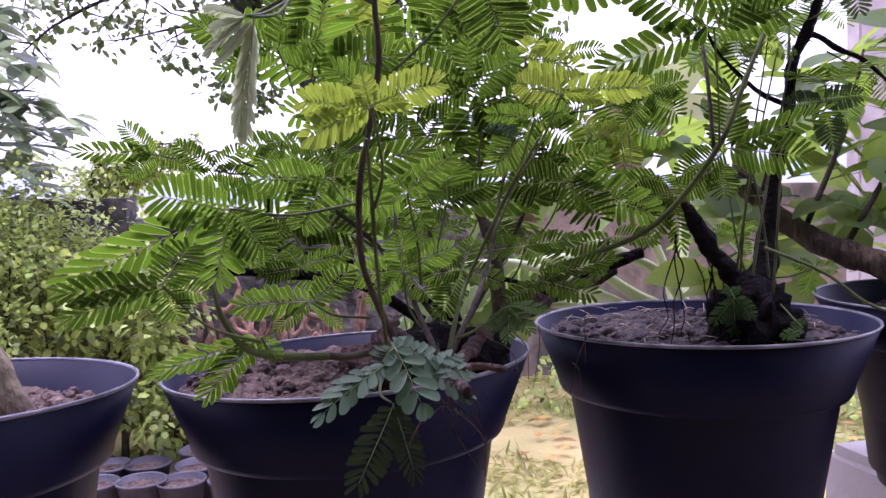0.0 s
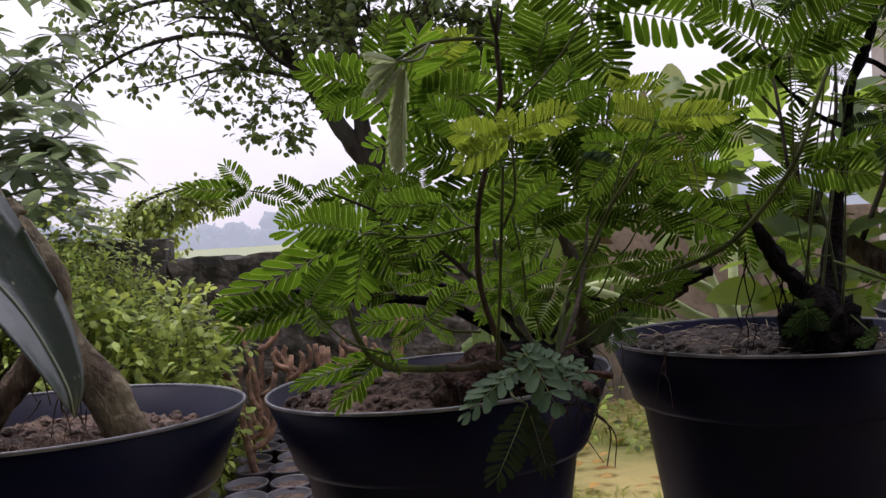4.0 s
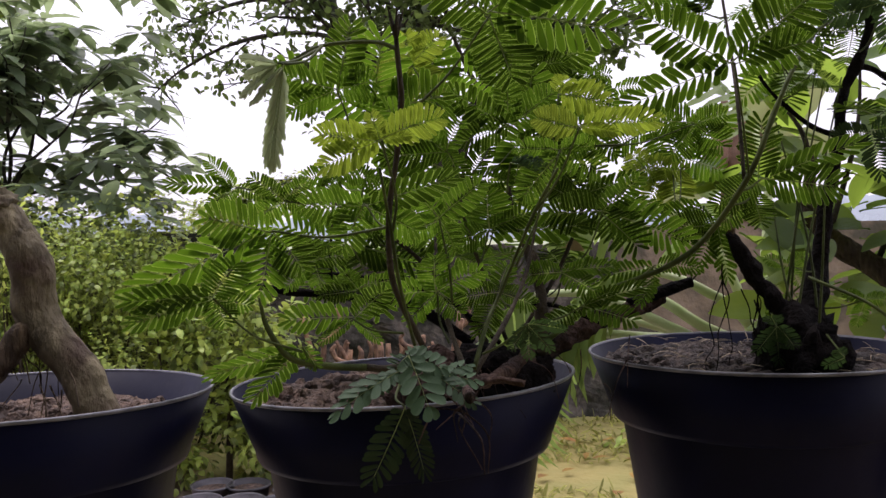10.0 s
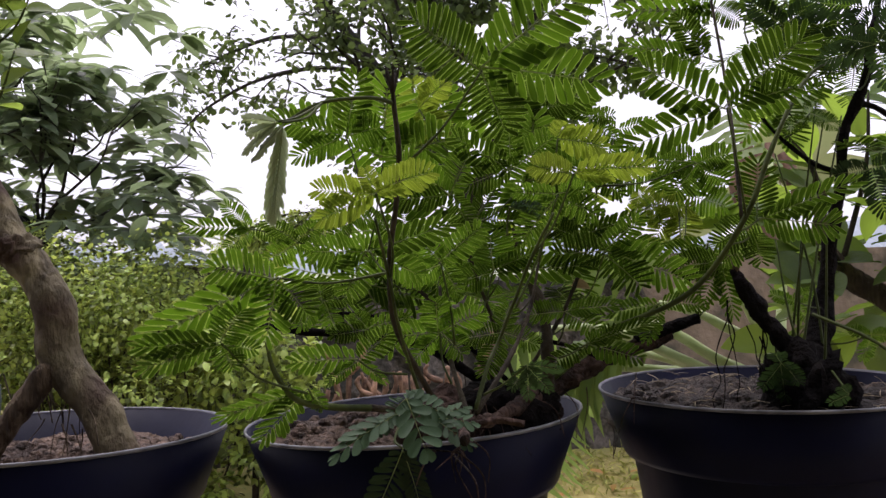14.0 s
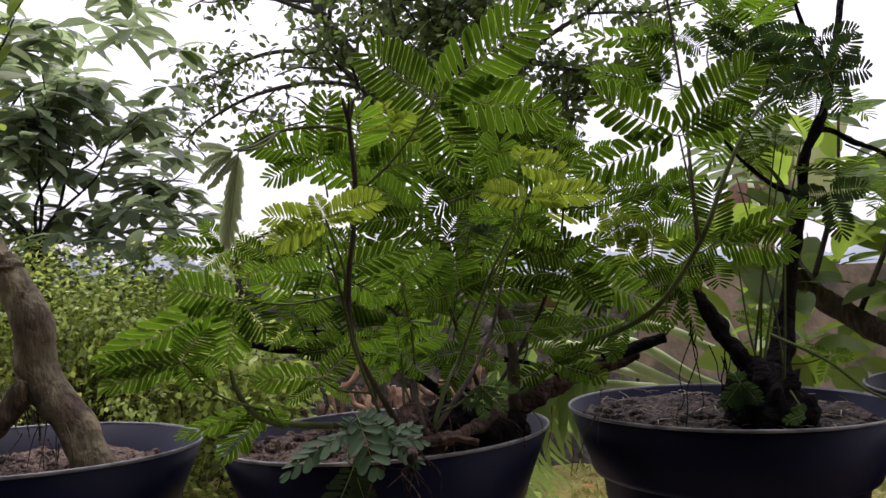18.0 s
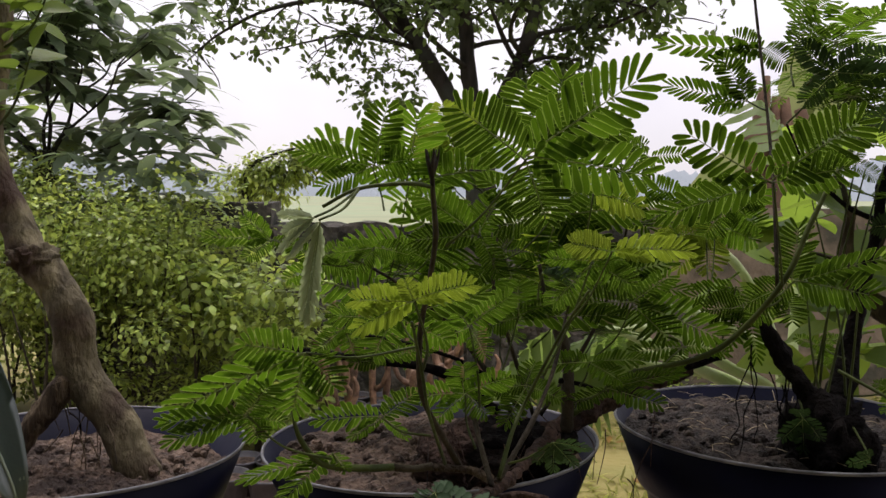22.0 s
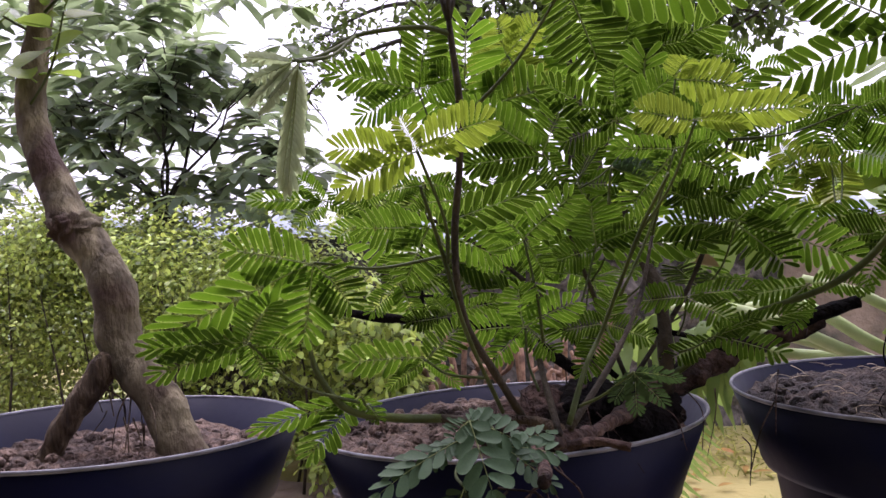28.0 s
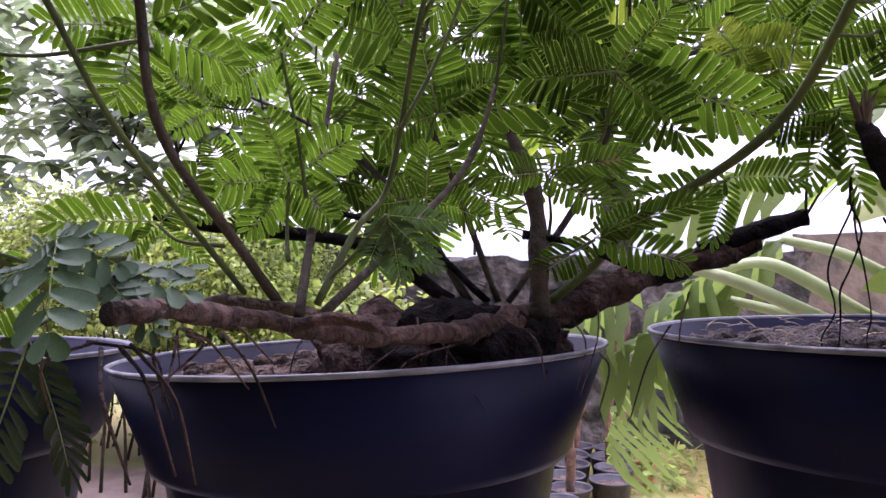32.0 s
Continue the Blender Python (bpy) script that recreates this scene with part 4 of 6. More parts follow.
compound_leaf(MIMOSA, (0.004, -0.125, 0.705), (0.029, -0.136, 0.722), [(0.020, -0.130, 0.710, 0.0045), (0.028, -0.126, 0.706, 0.0048), (0.038, -0.126, 0.709, 0.0048), (0.045, -0.132, 0.720, 0.0039)], M_SHADED_LEAF, (-0.167, 0.841, 0.515), WIDE_PINNA)
compound_leaf(MIMOSA, (0.014, -0.082, 0.726), (0.003, -0.060, 0.732), [(-0.017, -0.065, 0.732, 0.0093), (0.010, -0.069, 0.750, 0.0078), (0.022, -0.053, 0.727, 0.0087), (-0.011, -0.050, 0.709, 0.0089)], M_MIMOSA, (-0.186, 0.848, 0.496))
compound_leaf(MIMOSA, (0.083, 0.005, 0.736), (0.098, 0.040, 0.744), [(0.065, 0.043, 0.738, 0.0101), (0.125, 0.041, 0.743, 0.0087), (0.088, 0.054, 0.720, 0.0078)], M_MIMOSA, (-0.021, 0.857, 0.515))
compound_leaf(MIMOSA, (-0.029, 0.003, 0.802), (-0.030, 0.030, 0.808), [(-0.050, 0.035, 0.787, 0.0113), (-0.002, 0.037, 0.807, 0.0095), (-0.015, 0.022, 0.831, 0.0086)], M_MIMOSA, (-0.214, 0.882, 0.419))
compound_leaf(MIMOSA, (-0.110, 0.040, 0.780), (-0.090, 0.050, 0.798), [(-0.109, 0.037, 0.811, 0.0099), (-0.066, 0.061, 0.793, 0.0093), (-0.087, 0.041, 0.819, 0.0091)], M_MIMOSA, (-0.288, 0.861, 0.419))
compound_leaf(MIMOSA, (-0.025, 0.010, 0.840), (0.009, 0.040, 0.886), [(-0.005, 0.030, 0.906, 0.0095), (0.036, 0.044, 0.889, 0.0095), (-0.002, 0.046, 0.867, 0.0097), (0.026, 0.048, 0.873, 0.0088)], M_MIMOSA, (-0.159, 0.919, 0.360))
compound_leaf(MIMOSA, (0.060, 0.030, 0.840), (0.051, 0.080, 0.885), [(0.026, 0.072, 0.899, 0.0075), (0.068, 0.081, 0.886, 0.0075), (0.071, 0.089, 0.867, 0.0075)], M_MIMOSA, (-0.090, 0.929, 0.360))
compound_leaf(MIMOSA, (-0.025, 0.010, 0.840), (-0.091, 0.060, 0.891), [(-0.098, 0.052, 0.906, 0.0076), (-0.098, 0.065, 0.871, 0.0086), (-0.108, 0.060, 0.876, 0.0077)], M_MIMOSA, (-0.292, 0.886, 0.360))
compound_leaf(MIMOSA, (-0.131, 0.020, 0.776), (-0.109, -0.020, 0.811), [(-0.131, -0.028, 0.810, 0.0083), (-0.123, -0.018, 0.798, 0.0084), (-0.087, -0.010, 0.808, 0.0084)], M_MIMOSA, (-0.338, 0.822, 0.458))
compound_leaf(MIMOSA, (-0.109, 0.020, 0.724), (-0.106, 0.000, 0.731), [(-0.130, -0.007, 0.728, 0.0085), (-0.111, -0.009, 0.744, 0.0077), (-0.078, 0.007, 0.739, 0.0086)], M_MIMOSA, (-0.325, 0.827, 0.458))
compound_leaf(STUMP, (0.165, 0.080, 0.900), (0.185, 0.030, 0.928), [(0.166, 0.028, 0.945, 0.0088), (0.222, 0.026, 0.923, 0.0078), (0.170, 0.035, 0.911, 0.0088), (0.204, 0.025, 0.940, 0.0086)], M_SHADED_LEAF, (0.120, 0.969, 0.215))
compound_leaf(STUMP, (0.250, 0.090, 0.919), (0.228, 0.000, 0.927), [(0.199, 0.005, 0.934, 0.0076), (0.219, 0.005, 0.914, 0.0068), (0.247, -0.004, 0.927, 0.0073)], M_SHADED_LEAF, (0.199, 0.956, 0.215))
compound_leaf(STUMP, (0.242, 0.090, 0.891), (0.228, -0.020, 0.899), [(0.200, -0.012, 0.895, 0.0087), (0.211, -0.018, 0.905, 0.0085), (0.248, -0.024, 0.898, 0.0095), (0.241, -0.029, 0.917, 0.0088), (0.235, -0.014, 0.876, 0.0085)], M_SHADED_LEAF, (0.201, 0.926, 0.319))
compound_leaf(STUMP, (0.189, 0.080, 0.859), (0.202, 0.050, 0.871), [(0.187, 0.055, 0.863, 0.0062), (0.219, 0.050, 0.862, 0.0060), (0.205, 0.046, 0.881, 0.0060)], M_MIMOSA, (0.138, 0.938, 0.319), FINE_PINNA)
compound_leaf(STUMP, (0.224, 0.083, 0.827), (0.239, 0.050, 0.831), [(0.219, 0.055, 0.829, 0.0089), (0.259, 0.045, 0.833, 0.0086), (0.247, 0.058, 0.804, 0.0096)], M_SHADED_LEAF, (0.195, 0.928, 0.319))
compound_leaf(STUMP, (0.175, 0.050, 0.710), (0.173, 0.020, 0.704), [(0.163, 0.031, 0.687, 0.0065), (0.176, 0.033, 0.681, 0.0065), (0.184, 0.026, 0.692, 0.0064), (0.170, 0.016, 0.712, 0.0064)], M_SHADED_LEAF, (0.090, 0.852, 0.515))
compound_leaf(STUMP, (0.205, 0.040, 0.700), (0.209, 0.000, 0.687), [(0.199, 0.005, 0.681, 0.0051), (0.204, -0.003, 0.693, 0.0047)], M_SHADED_LEAF, (0.146, 0.845, 0.515))
compound_leaf(STUMP, (0.206, 0.064, 0.737), (0.194, 0.090, 0.741), [(0.179, 0.090, 0.746, 0.0056), (0.205, 0.085, 0.749, 0.0063), (0.202, 0.095, 0.728, 0.0056)], M_MIMOSA, (0.114, 0.901, 0.419))
compound_leaf(STUMP, (0.204, 0.059, 0.712), (0.237, 0.060, 0.718), [(0.225, 0.061, 0.722, 0.0052), (0.249, 0.058, 0.718, 0.0059), (0.234, 0.068, 0.702, 0.0060)], M_MIMOSA, (0.180, 0.890, 0.419))
compound_leaf(MIMOSA, (-0.020, -0.180, 0.711), (-0.016, -0.203, 0.715), [(-0.003, -0.217, 0.699, 0.0090), (-0.001, -0.201, 0.712, 0.0072), (-0.020, -0.208, 0.712, 0.0066), (-0.010, -0.198, 0.718, 0.0045)], M_GREY_LEAF, (0.228, -0.629, 0.743), BROAD_PINNA)
compound_leaf(MIMOSA, (-0.020, -0.180, 0.711), (-0.019, -0.206, 0.709), [(-0.038, -0.229, 0.699, 0.0058), (-0.037, -0.221, 0.703, 0.0043), (-0.026, -0.214, 0.705, 0.0049)], M_GREY_LEAF, (0.201, -0.537, 0.819), BROAD_PINNA)
compound_leaf(MIMOSA, (-0.018, -0.180, 0.711), (-0.004, -0.200, 0.706), [(0.013, -0.205, 0.699, 0.0049), (0.012, -0.194, 0.706, 0.0062), (0.007, -0.188, 0.711, 0.0051)], M_GREY_LEAF, (0.177, -0.546, 0.819), BROAD_PINNA)
# leaf hanging before the pot, its shade painted into the material
compound_leaf(MIMOSA, (-0.023, -0.190, 0.701), (-0.016, -0.210, 0.695), [(-0.010, -0.203, 0.667, 0.0058), (-0.030, -0.210, 0.664, 0.0082)], M_HANGING_SHADE, (-0.342, 0.926, 0.162))
compound_leaf(MIMOSA, (-0.049, -0.210, 0.850), (-0.056, -0.237, 0.837), [(-0.061, -0.235, 0.798, 0.0042), (-0.063, -0.236, 0.800, 0.0034), (-0.067, -0.241, 0.822, 0.0029)], M_WILTED, (-0.462, 0.880, 0.108), CLOSED_PINNA)
compound_leaf(MIMOSA, (-0.050, -0.210, 0.849), (-0.059, -0.235, 0.838), [(-0.071, -0.242, 0.839, 0.0025), (-0.070, -0.239, 0.832, 0.0030), (-0.072, -0.239, 0.825, 0.0021)], M_WILTED, (-0.458, 0.863, 0.215), CLOSED_PINNA)
compound_leaf(MIMOSA, (0.057, 0.035, 0.828), (0.096, 0.100, 0.845), [(0.064, 0.103, 0.836, 0.0133), (0.071, 0.094, 0.859, 0.0109), (0.118, 0.099, 0.848, 0.0117)], M_MIMOSA, (-0.023, 0.925, 0.380))
compound_leaf(MIMOSA, (0.060, 0.030, 0.840), (0.071, 0.100, 0.878), [(0.045, 0.092, 0.893, 0.0076), (0.098, 0.101, 0.880, 0.0076), (0.060, 0.108, 0.856, 0.0086)], M_MIMOSA, (-0.058, 0.923, 0.380))
compound_leaf(MIMOSA, (0.060, 0.030, 0.840), (0.047, 0.060, 0.848), [(0.023, 0.066, 0.828, 0.0099), (0.071, 0.072, 0.825, 0.0098), (0.054, 0.052, 0.868, 0.0087)], M_MIMOSA, (-0.096, 0.912, 0.400))
compound_leaf(MIMOSA, (0.057, 0.035, 0.828), (0.127, 0.060, 0.843), [(0.104, 0.059, 0.848, 0.0134), (0.113, 0.068, 0.824, 0.0135), (0.145, 0.066, 0.828, 0.0133), (0.147, 0.058, 0.848, 0.0100)], M_MIMOSA, (0.022, 0.925, 0.380))
compound_leaf(MIMOSA, (0.053, 0.045, 0.802), (0.094, 0.120, 0.818), [(0.077, 0.123, 0.810, 0.0109), (0.123, 0.121, 0.817, 0.0117), (0.102, 0.126, 0.805, 0.0109), (0.086, 0.115, 0.831, 0.0108)], M_YOUNG, (-0.025, 0.925, 0.380), YOUNG_PINNA)
mimosa_leaf(MIMOSA, (0.169, 0.030, 0.920), (0.190, 0.050, 0.951), [(0.207, 0.013, 0.963), (0.171, 0.018, 0.950), (0.200, 0.082, 0.926), (0.176, 0.086, 0.943)], M_MIMOSA, 0.15)
mimosa_leaf(MIMOSA, (0.163, 0.040, 0.921), (0.169, 0.060, 0.960), [(0.164, 0.024, 0.973), (0.177, 0.024, 0.958), (0.172, 0.096, 0.948)], M_MIMOSA, 0.15)
mimosa_leaf(MIMOSA, (0.185, 0.040, 0.895), (0.205, 0.060, 0.916), [(0.187, 0.096, 0.913), (0.173, 0.033, 0.916), (0.228, 0.090, 0.910), (0.207, 0.023, 0.922)], M_MIMOSA, 0.15)
mimosa_leaf(MIMOSA, (0.193, 0.050, 0.907), (0.214, 0.080, 0.941), [(0.193, 0.116, 0.936), (0.224, 0.042, 0.946), (0.237, 0.109, 0.924)], M_MIMOSA, 0.15)
mimosa_leaf(STUMP, (0.248, 0.080, 0.821), (0.252, 0.080, 0.845), [(0.225, 0.056, 0.851), (0.264, 0.046, 0.854), (0.274, 0.106, 0.834)], M_MIMOSA, 0.15)
mimosa_leaf(STUMP, (0.245, 0.100, 0.906), (0.239, 0.090, 0.921), [(0.209, 0.071, 0.931), (0.226, 0.120, 0.921), (0.257, 0.059, 0.923), (0.263, 0.112, 0.912)], M_MIMOSA, 0.15)
mimosa_leaf(MIMOSA, (-0.028, 0.050, 0.747), (-0.016, 0.060, 0.785), [(-0.024, 0.022, 0.798), (0.013, 0.036, 0.797), (-0.004, 0.096, 0.774), (-0.045, 0.082, 0.773)], M_MIMOSA, 0.15)
mimosa_leaf(MIMOSA, (-0.011, 0.060, 0.733), (0.010, 0.090, 0.767), [(0.001, 0.054, 0.783), (0.040, 0.066, 0.781), (0.029, 0.124, 0.757), (-0.014, 0.114, 0.749)], M_MIMOSA, 0.15)
mimosa_leaf(MIMOSA, (0.016, 0.070, 0.718), (0.034, 0.100, 0.739), [(0.023, 0.065, 0.752), (0.060, 0.073, 0.748), (0.045, 0.134, 0.728)], M_MIMOSA, 0.15)
mimosa_leaf(MIMOSA, (-0.034, 0.070, 0.713), (-0.040, 0.100, 0.745), [(-0.047, 0.063, 0.755), (-0.008, 0.079, 0.755), (-0.039, 0.133, 0.727)], M_MIMOSA, 0.15)
mimosa_leaf(STUMP, (0.202, 0.100, 0.943), (0.180, 0.100, 0.980), [(0.162, 0.070, 0.993), (0.189, 0.066, 0.981), (0.179, 0.133, 0.965)], M_MIMOSA, 0.15)
mimosa_leaf(STUMP, (0.206, 0.100, 0.931), (0.212, 0.110, 0.968), [(0.194, 0.143, 0.960), (0.221, 0.076, 0.977), (0.237, 0.135, 0.956), (0.197, 0.080, 0.979)], M_MIMOSA, 0.15)
mimosa_leaf(STUMP, (0.206, 0.100, 0.898), (0.202, 0.100, 0.927), [(0.187, 0.133, 0.924), (0.219, 0.067, 0.924), (0.225, 0.124, 0.906)], M_MIMOSA, 0.15)
mimosa_leaf(STUMP, (0.203, 0.090, 0.869), (0.189, 0.080, 0.887), [(0.166, 0.108, 0.869), (0.173, 0.051, 0.900), (0.208, 0.047, 0.887), (0.199, 0.107, 0.861)], M_MIMOSA, 0.15)

# the inner leaves, which fill the bush between its stems
fill = random.Random(23)
CORES = [((-0.01, -0.12, 0.7), (-0.035, -0.06, 0.79)), ((0.0, -0.11, 0.7), (0.025, -0.045, 0.775)), ((-0.035, 0.0, 0.69), (-0.03, 0.0, 0.80)), ((0.0, 0.03, 0.69), (0.055, 0.045, 0.80)), ((-0.02, 0.03, 0.69), (-0.12, 0.04, 0.78)), ((0.03, 0.03, 0.7), (0.11, 0.02, 0.77)), ((-0.01, 0.05, 0.69), (-0.01, 0.1, 0.8))]
placed = []
tries = 0
while len(placed) < 12 and tries < 4000:
    tries += 1
    joint = Vector((fill.uniform(-0.15, 0.17), fill.uniform(0.02, 0.15), fill.uniform(0.74, 0.89)))
    if ((joint.x + 0.01) / 0.2) ** 2 + ((joint.y - 0.03) / 0.13) ** 2 + ((joint.z - 0.78) / 0.12) ** 2 > 1:
        continue
    if any((joint - q).length < 0.04 for q in placed) or (joint.z < 0.755 and joint.y > -0.03 and joint.x > -0.1) or joint.x > 0.04:
        continue
    placed.append(joint)
    a, b = min(CORES, key=lambda c: min((Vector(c[0]).lerp(Vector(c[1]), s) - joint).length for s in (0.3, 0.6, 1.0)))
    near = min((0.3, 0.45, 0.6, 0.8, 1.0), key=lambda s: (Vector(a).lerp(Vector(b), s) - joint).length)
    base = Vector(a).lerp(Vector(b), near)
    out = joint - base
    out = Vector((out.x + fill.uniform(-0.02, 0.02), out.y, 0.3 * out.z)).normalized()
    face = Vector((fill.uniform(-0.5, 0.5), fill.uniform(0.9, 1.7), 1)).normalized()
    out = (out - face * out.dot(face)).normalized()
    side = face.cross(out)
    tips = [joint + (out * c + side * s).normalized() * fill.uniform(0.05, 0.068) for c, s in ((0.85, 0.5), (0.85, -0.5), (-0.05, 1.0), (-0.05, -1.0))][: fill.choice((3, 4, 4))]
    mimosa_leaf(MIMOSA, base, joint, tips, M_YOUNG if fill.random() < 0.1 else M_MIMOSA, 0.15)

for k in range(3):
    base = Vector((fill.uniform(0.19, 0.27), fill.uniform(0.07, 0.11), fill.uniform(0.74, 0.94)))
    turn = fill.uniform(-1.0, 2.6)
    out = Vector((math.cos(turn), math.sin(turn), fill.uniform(-0.2, 0.4)))
    joint = base + out * fill.uniform(0.025, 0.06)
    face = Vector((fill.uniform(-0.5, 0.5), fill.uniform(0.0, 0.9), fill.uniform(0.3, 1.0))).normalized()
    out = (out - face * out.dot(face)).normalized()
    side = face.cross(out)
    tips = [joint + (out * c + side * s).normalized() * 0.048 for c, s in ((0.9, 0.45), (0.9, -0.45), (0.15, 1.0))]
    mimosa_leaf(STUMP, base, joint, tips, M_MIMOSA, 0.15, FINE_PINNA)

# ---- the twisted little tree in the first pot ----
BONSAI = thing("bonsai_tree", (-0.33, -0.035, 0.635), "twisted little tree with a bare forked brown trunk", "tree")
stem(BONSAI, [(-0.288, -0.028, 0.628), (-0.293, -0.03, 0.645), (-0.306, -0.03, 0.675), (-0.335, -0.03, 0.707), (-0.342, -0.031, 0.73), (-0.342, -0.032, 0.752), (-0.355, -0.032, 0.775), (-0.376, -0.033, 0.798), (-0.389, -0.031, 0.82), (-0.403, -0.03, 0.845), (-0.415, -0.027, 0.87), (-0.421, -0.025, 0.893), (-0.417, -0.022, 0.925), (-0.411, -0.02, 0.96), (-0.405, -0.02, 1.035)], [0.0175, 0.0155, 0.0138, 0.0145, 0.0155, 0.015, 0.0138, 0.0142, 0.0122, 0.0116, 0.0112, 0.0105, 0.0095, 0.0085, 0.0065], M_SMOOTH_BARK, "trunk", 22, 0.1, 10, 45.0)
stem(BONSAI, [(-0.335, -0.032, 0.715), (-0.35, -0.04, 0.697), (-0.363, -0.046, 0.679), (-0.377, -0.051, 0.655), (-0.395, -0.056, 0.628)], [0.0105, 0.0098, 0.0088, 0.0082, 0.009], M_BARK, "leg", 14, 0.2, 8, 55.0)
bm = bmesh.new()
bmesh.ops.create_icosphere(bm, subdivisions=4, radius=0.0165)
for v in bm.verts:
    v.co *= 1 + 0.3 * noise.noise(v.co * 140) + 0.25 * noise.noise(v.co * 320)
    v.co.z *= 0.75
part("knot", bm, M_SMOOTH_BARK, BONSAI, m=Matrix.Translation(Vector((-0.3735, -0.035, 0.798)) - BONSAI.matrix_basis.translation))
for k in range(14):
    a = Vector((-0.335 + fill.uniform(-0.02, 0.03), -0.04, fill.uniform(0.66, 0.71)))
    b = a + Vector((fill.uniform(-0.02, 0.03), fill.uniform(-0.02, 0.01), -fill.uniform(0.015, 0.045)))
    stem(BONSAI, [a, (a + b) / 2 + Vector((fill.uniform(-0.005, 0.005), 0, 0.004)), b], [0.0007, 0.0005, 0.0004], M_BARK, "root", 4, 0.1)


def round_leaf(size, fold=0.25, long=1.15):
    """A broad rounded blade along +x with a folded midrib and a short stalk."""
    n, verts, faces = 9, [], []
    for i in range(n):
        u = i / (n - 1)
        w = 0.5 * math.sin(math.pi * min(1, 0.06 + 0.94 * u) ** 0.85) ** 0.75 if 0 < i < n - 1 else 0.02
        for q in (-1, -0.5, 0, 0.5, 1):
            verts.append(Vector((u * long, q * w, fold * abs(q) * w - 0.18 * u * u)) * size)
    for i in range(n - 1):
        for q in range(4):
            a = i * 5 + q
            faces.append((a, a + 1, a + 6, a + 5))
    o = len(verts)
    v, f = tube([Vector((-0.25 * size, 0, 0)), Vector((0, 0, 0)), Vector((0.9 * size, 0, -0.15 * size))], [0.03 * size, 0.025 * size, 0.008 * size], 5, steps=4)
    verts += v
    faces += [tuple(k + o for k in q) for q in f]
    return shape(verts, faces)


M_ROUND = leaf_material("round_leaf", (0.1, 0.17, 0.03), (0.13, 0.2, 0.035), (0.3, 0.42, 0.06), 0.5, 0.5, 80, False, 0.2)
M_BROAD = leaf_material("broad_leaf", (0.05, 0.1, 0.02), (0.075, 0.13, 0.028), (0.26, 0.38, 0.045), 0.52, 0.5, 50, False, 0.45)
ROUND = [round_leaf(0.022), round_leaf(0.028, 0.15, 1.0), round_leaf(0.018, 0.3)]
for m in ROUND:
    m.materials.append(M_ROUND)
origin = BONSAI.matrix_basis.translation
for a, b, count in (((-0.419, -0.03, 0.885), (-0.362, -0.045, 0.945), 9), ((-0.408, -0.022, 0.955), (-0.35, -0.04, 0.99), 10), ((-0.412, -0.022, 0.94), (-0.45, -0.05, 0.97), 6), ((-0.407, -0.02, 1.0), (-0.37, -0.05, 1.03), 8)):
    a, b = Vector(a), Vector(b)
    stem(BONSAI, [a, a.lerp(b, 0.5) + Vector((0.006, 0, -0.004)), b], [0.0012, 0.001, 0.0006], M_STEM, "shoot", 5, 0)
    for k in range(count):
        p = a.lerp(b, 0.3 + 0.7 * k / (count - 1))
        d = Vector((fill.uniform(-1, 1), fill.uniform(-1, 0.6), fill.uniform(-0.4, 0.5)))
        t = aim(d, Vector((fill.uniform(-0.5, 0.5), -0.5 + fill.uniform(-0.4, 0.4), 1)))
        part("leaf", ROUND[k % 3], M_ROUND, BONSAI, m=Matrix.Translation(p - origin + d.normalized() * 0.006) @ t.to_4x4())

# ---- the long strap leaf that droops over the first pot ----
M_STRAP = leaf_material("strap_leaf", (0.05, 0.075, 0.06), (0.08, 0.105, 0.09), (0.09, 0.19, 0.05), 0.22, 0.36, 25, False, 0.05)
M_STRAP_RIB = leaf_material("pale_strap_mark", (0.22, 0.28, 0.2), (0.3, 0.35, 0.26), (0.2, 0.3, 0.12), 0.2, 0.5, 40, False, 0.05)
M_STRAP.node_tree.nodes["Principled BSDF"].inputs["Specular IOR Level"].default_value = 1.0
M_STRAP.node_tree.nodes["Principled BSDF"].inputs["Coat Weight"].default_value, M_STRAP.node_tree.nodes["Principled BSDF"].inputs["Coat Roughness"].default_value = 0.6, 0.3
STRAP = thing("strap_leaf_plant", (-0.43, -0.09, 0.632), "long thick dark green strap leaf drooping over a pot", "plant")
line = curve_through([Vector(p) - STRAP.matrix_basis.translation for p in [(-0.43, -0.09, 0.63), (-0.455, -0.16, 0.71), (-0.43, -0.23, 0.79), (-0.37, -0.255, 0.82), (-0.31, -0.255, 0.82), (-0.28, -0.25, 0.808), (-0.257, -0.25, 0.792), (-0.235, -0.25, 0.77), (-0.213, -0.25, 0.745), (-0.198, -0.25, 0.718), (-0.196, -0.248, 0.703)]], 7)
sv, sf = [], []
for i, c in enumerate(line):
    u = i / (len(line) - 1)
    along = (line[min(i + 1, len(line) - 1)] - line[max(i - 1, 0)]).normalized()
    across = along.cross(Vector((0.25, -0.5, 0.85))).normalized()
    up = across.cross(along)
    w = 0.025 * (0.45 + 0.55 * math.sin(math.pi * min(1, 0.1 + u * 0.75))) * (1 if u < 0.6 else max(0.03, 1 - ((u - 0.6) / 0.4) ** 1.4))
    for q in range(9):
        s = q / 4 - 1
        sv.append(c + across * (w * s) + up * (0.5 * w * abs(s) ** 1.3 + 0.0012 * noise.noise(c * 40 + Vector((s * 3, 0, 0)))))
    for q in range(9):
        s = 1 - q / 4
        sv.append(c + across * (w * s * 0.97) + up * (0.5 * w * abs(s) ** 1.3 - 0.0022 * (1 - abs(s) ** 3) - 0.0004))
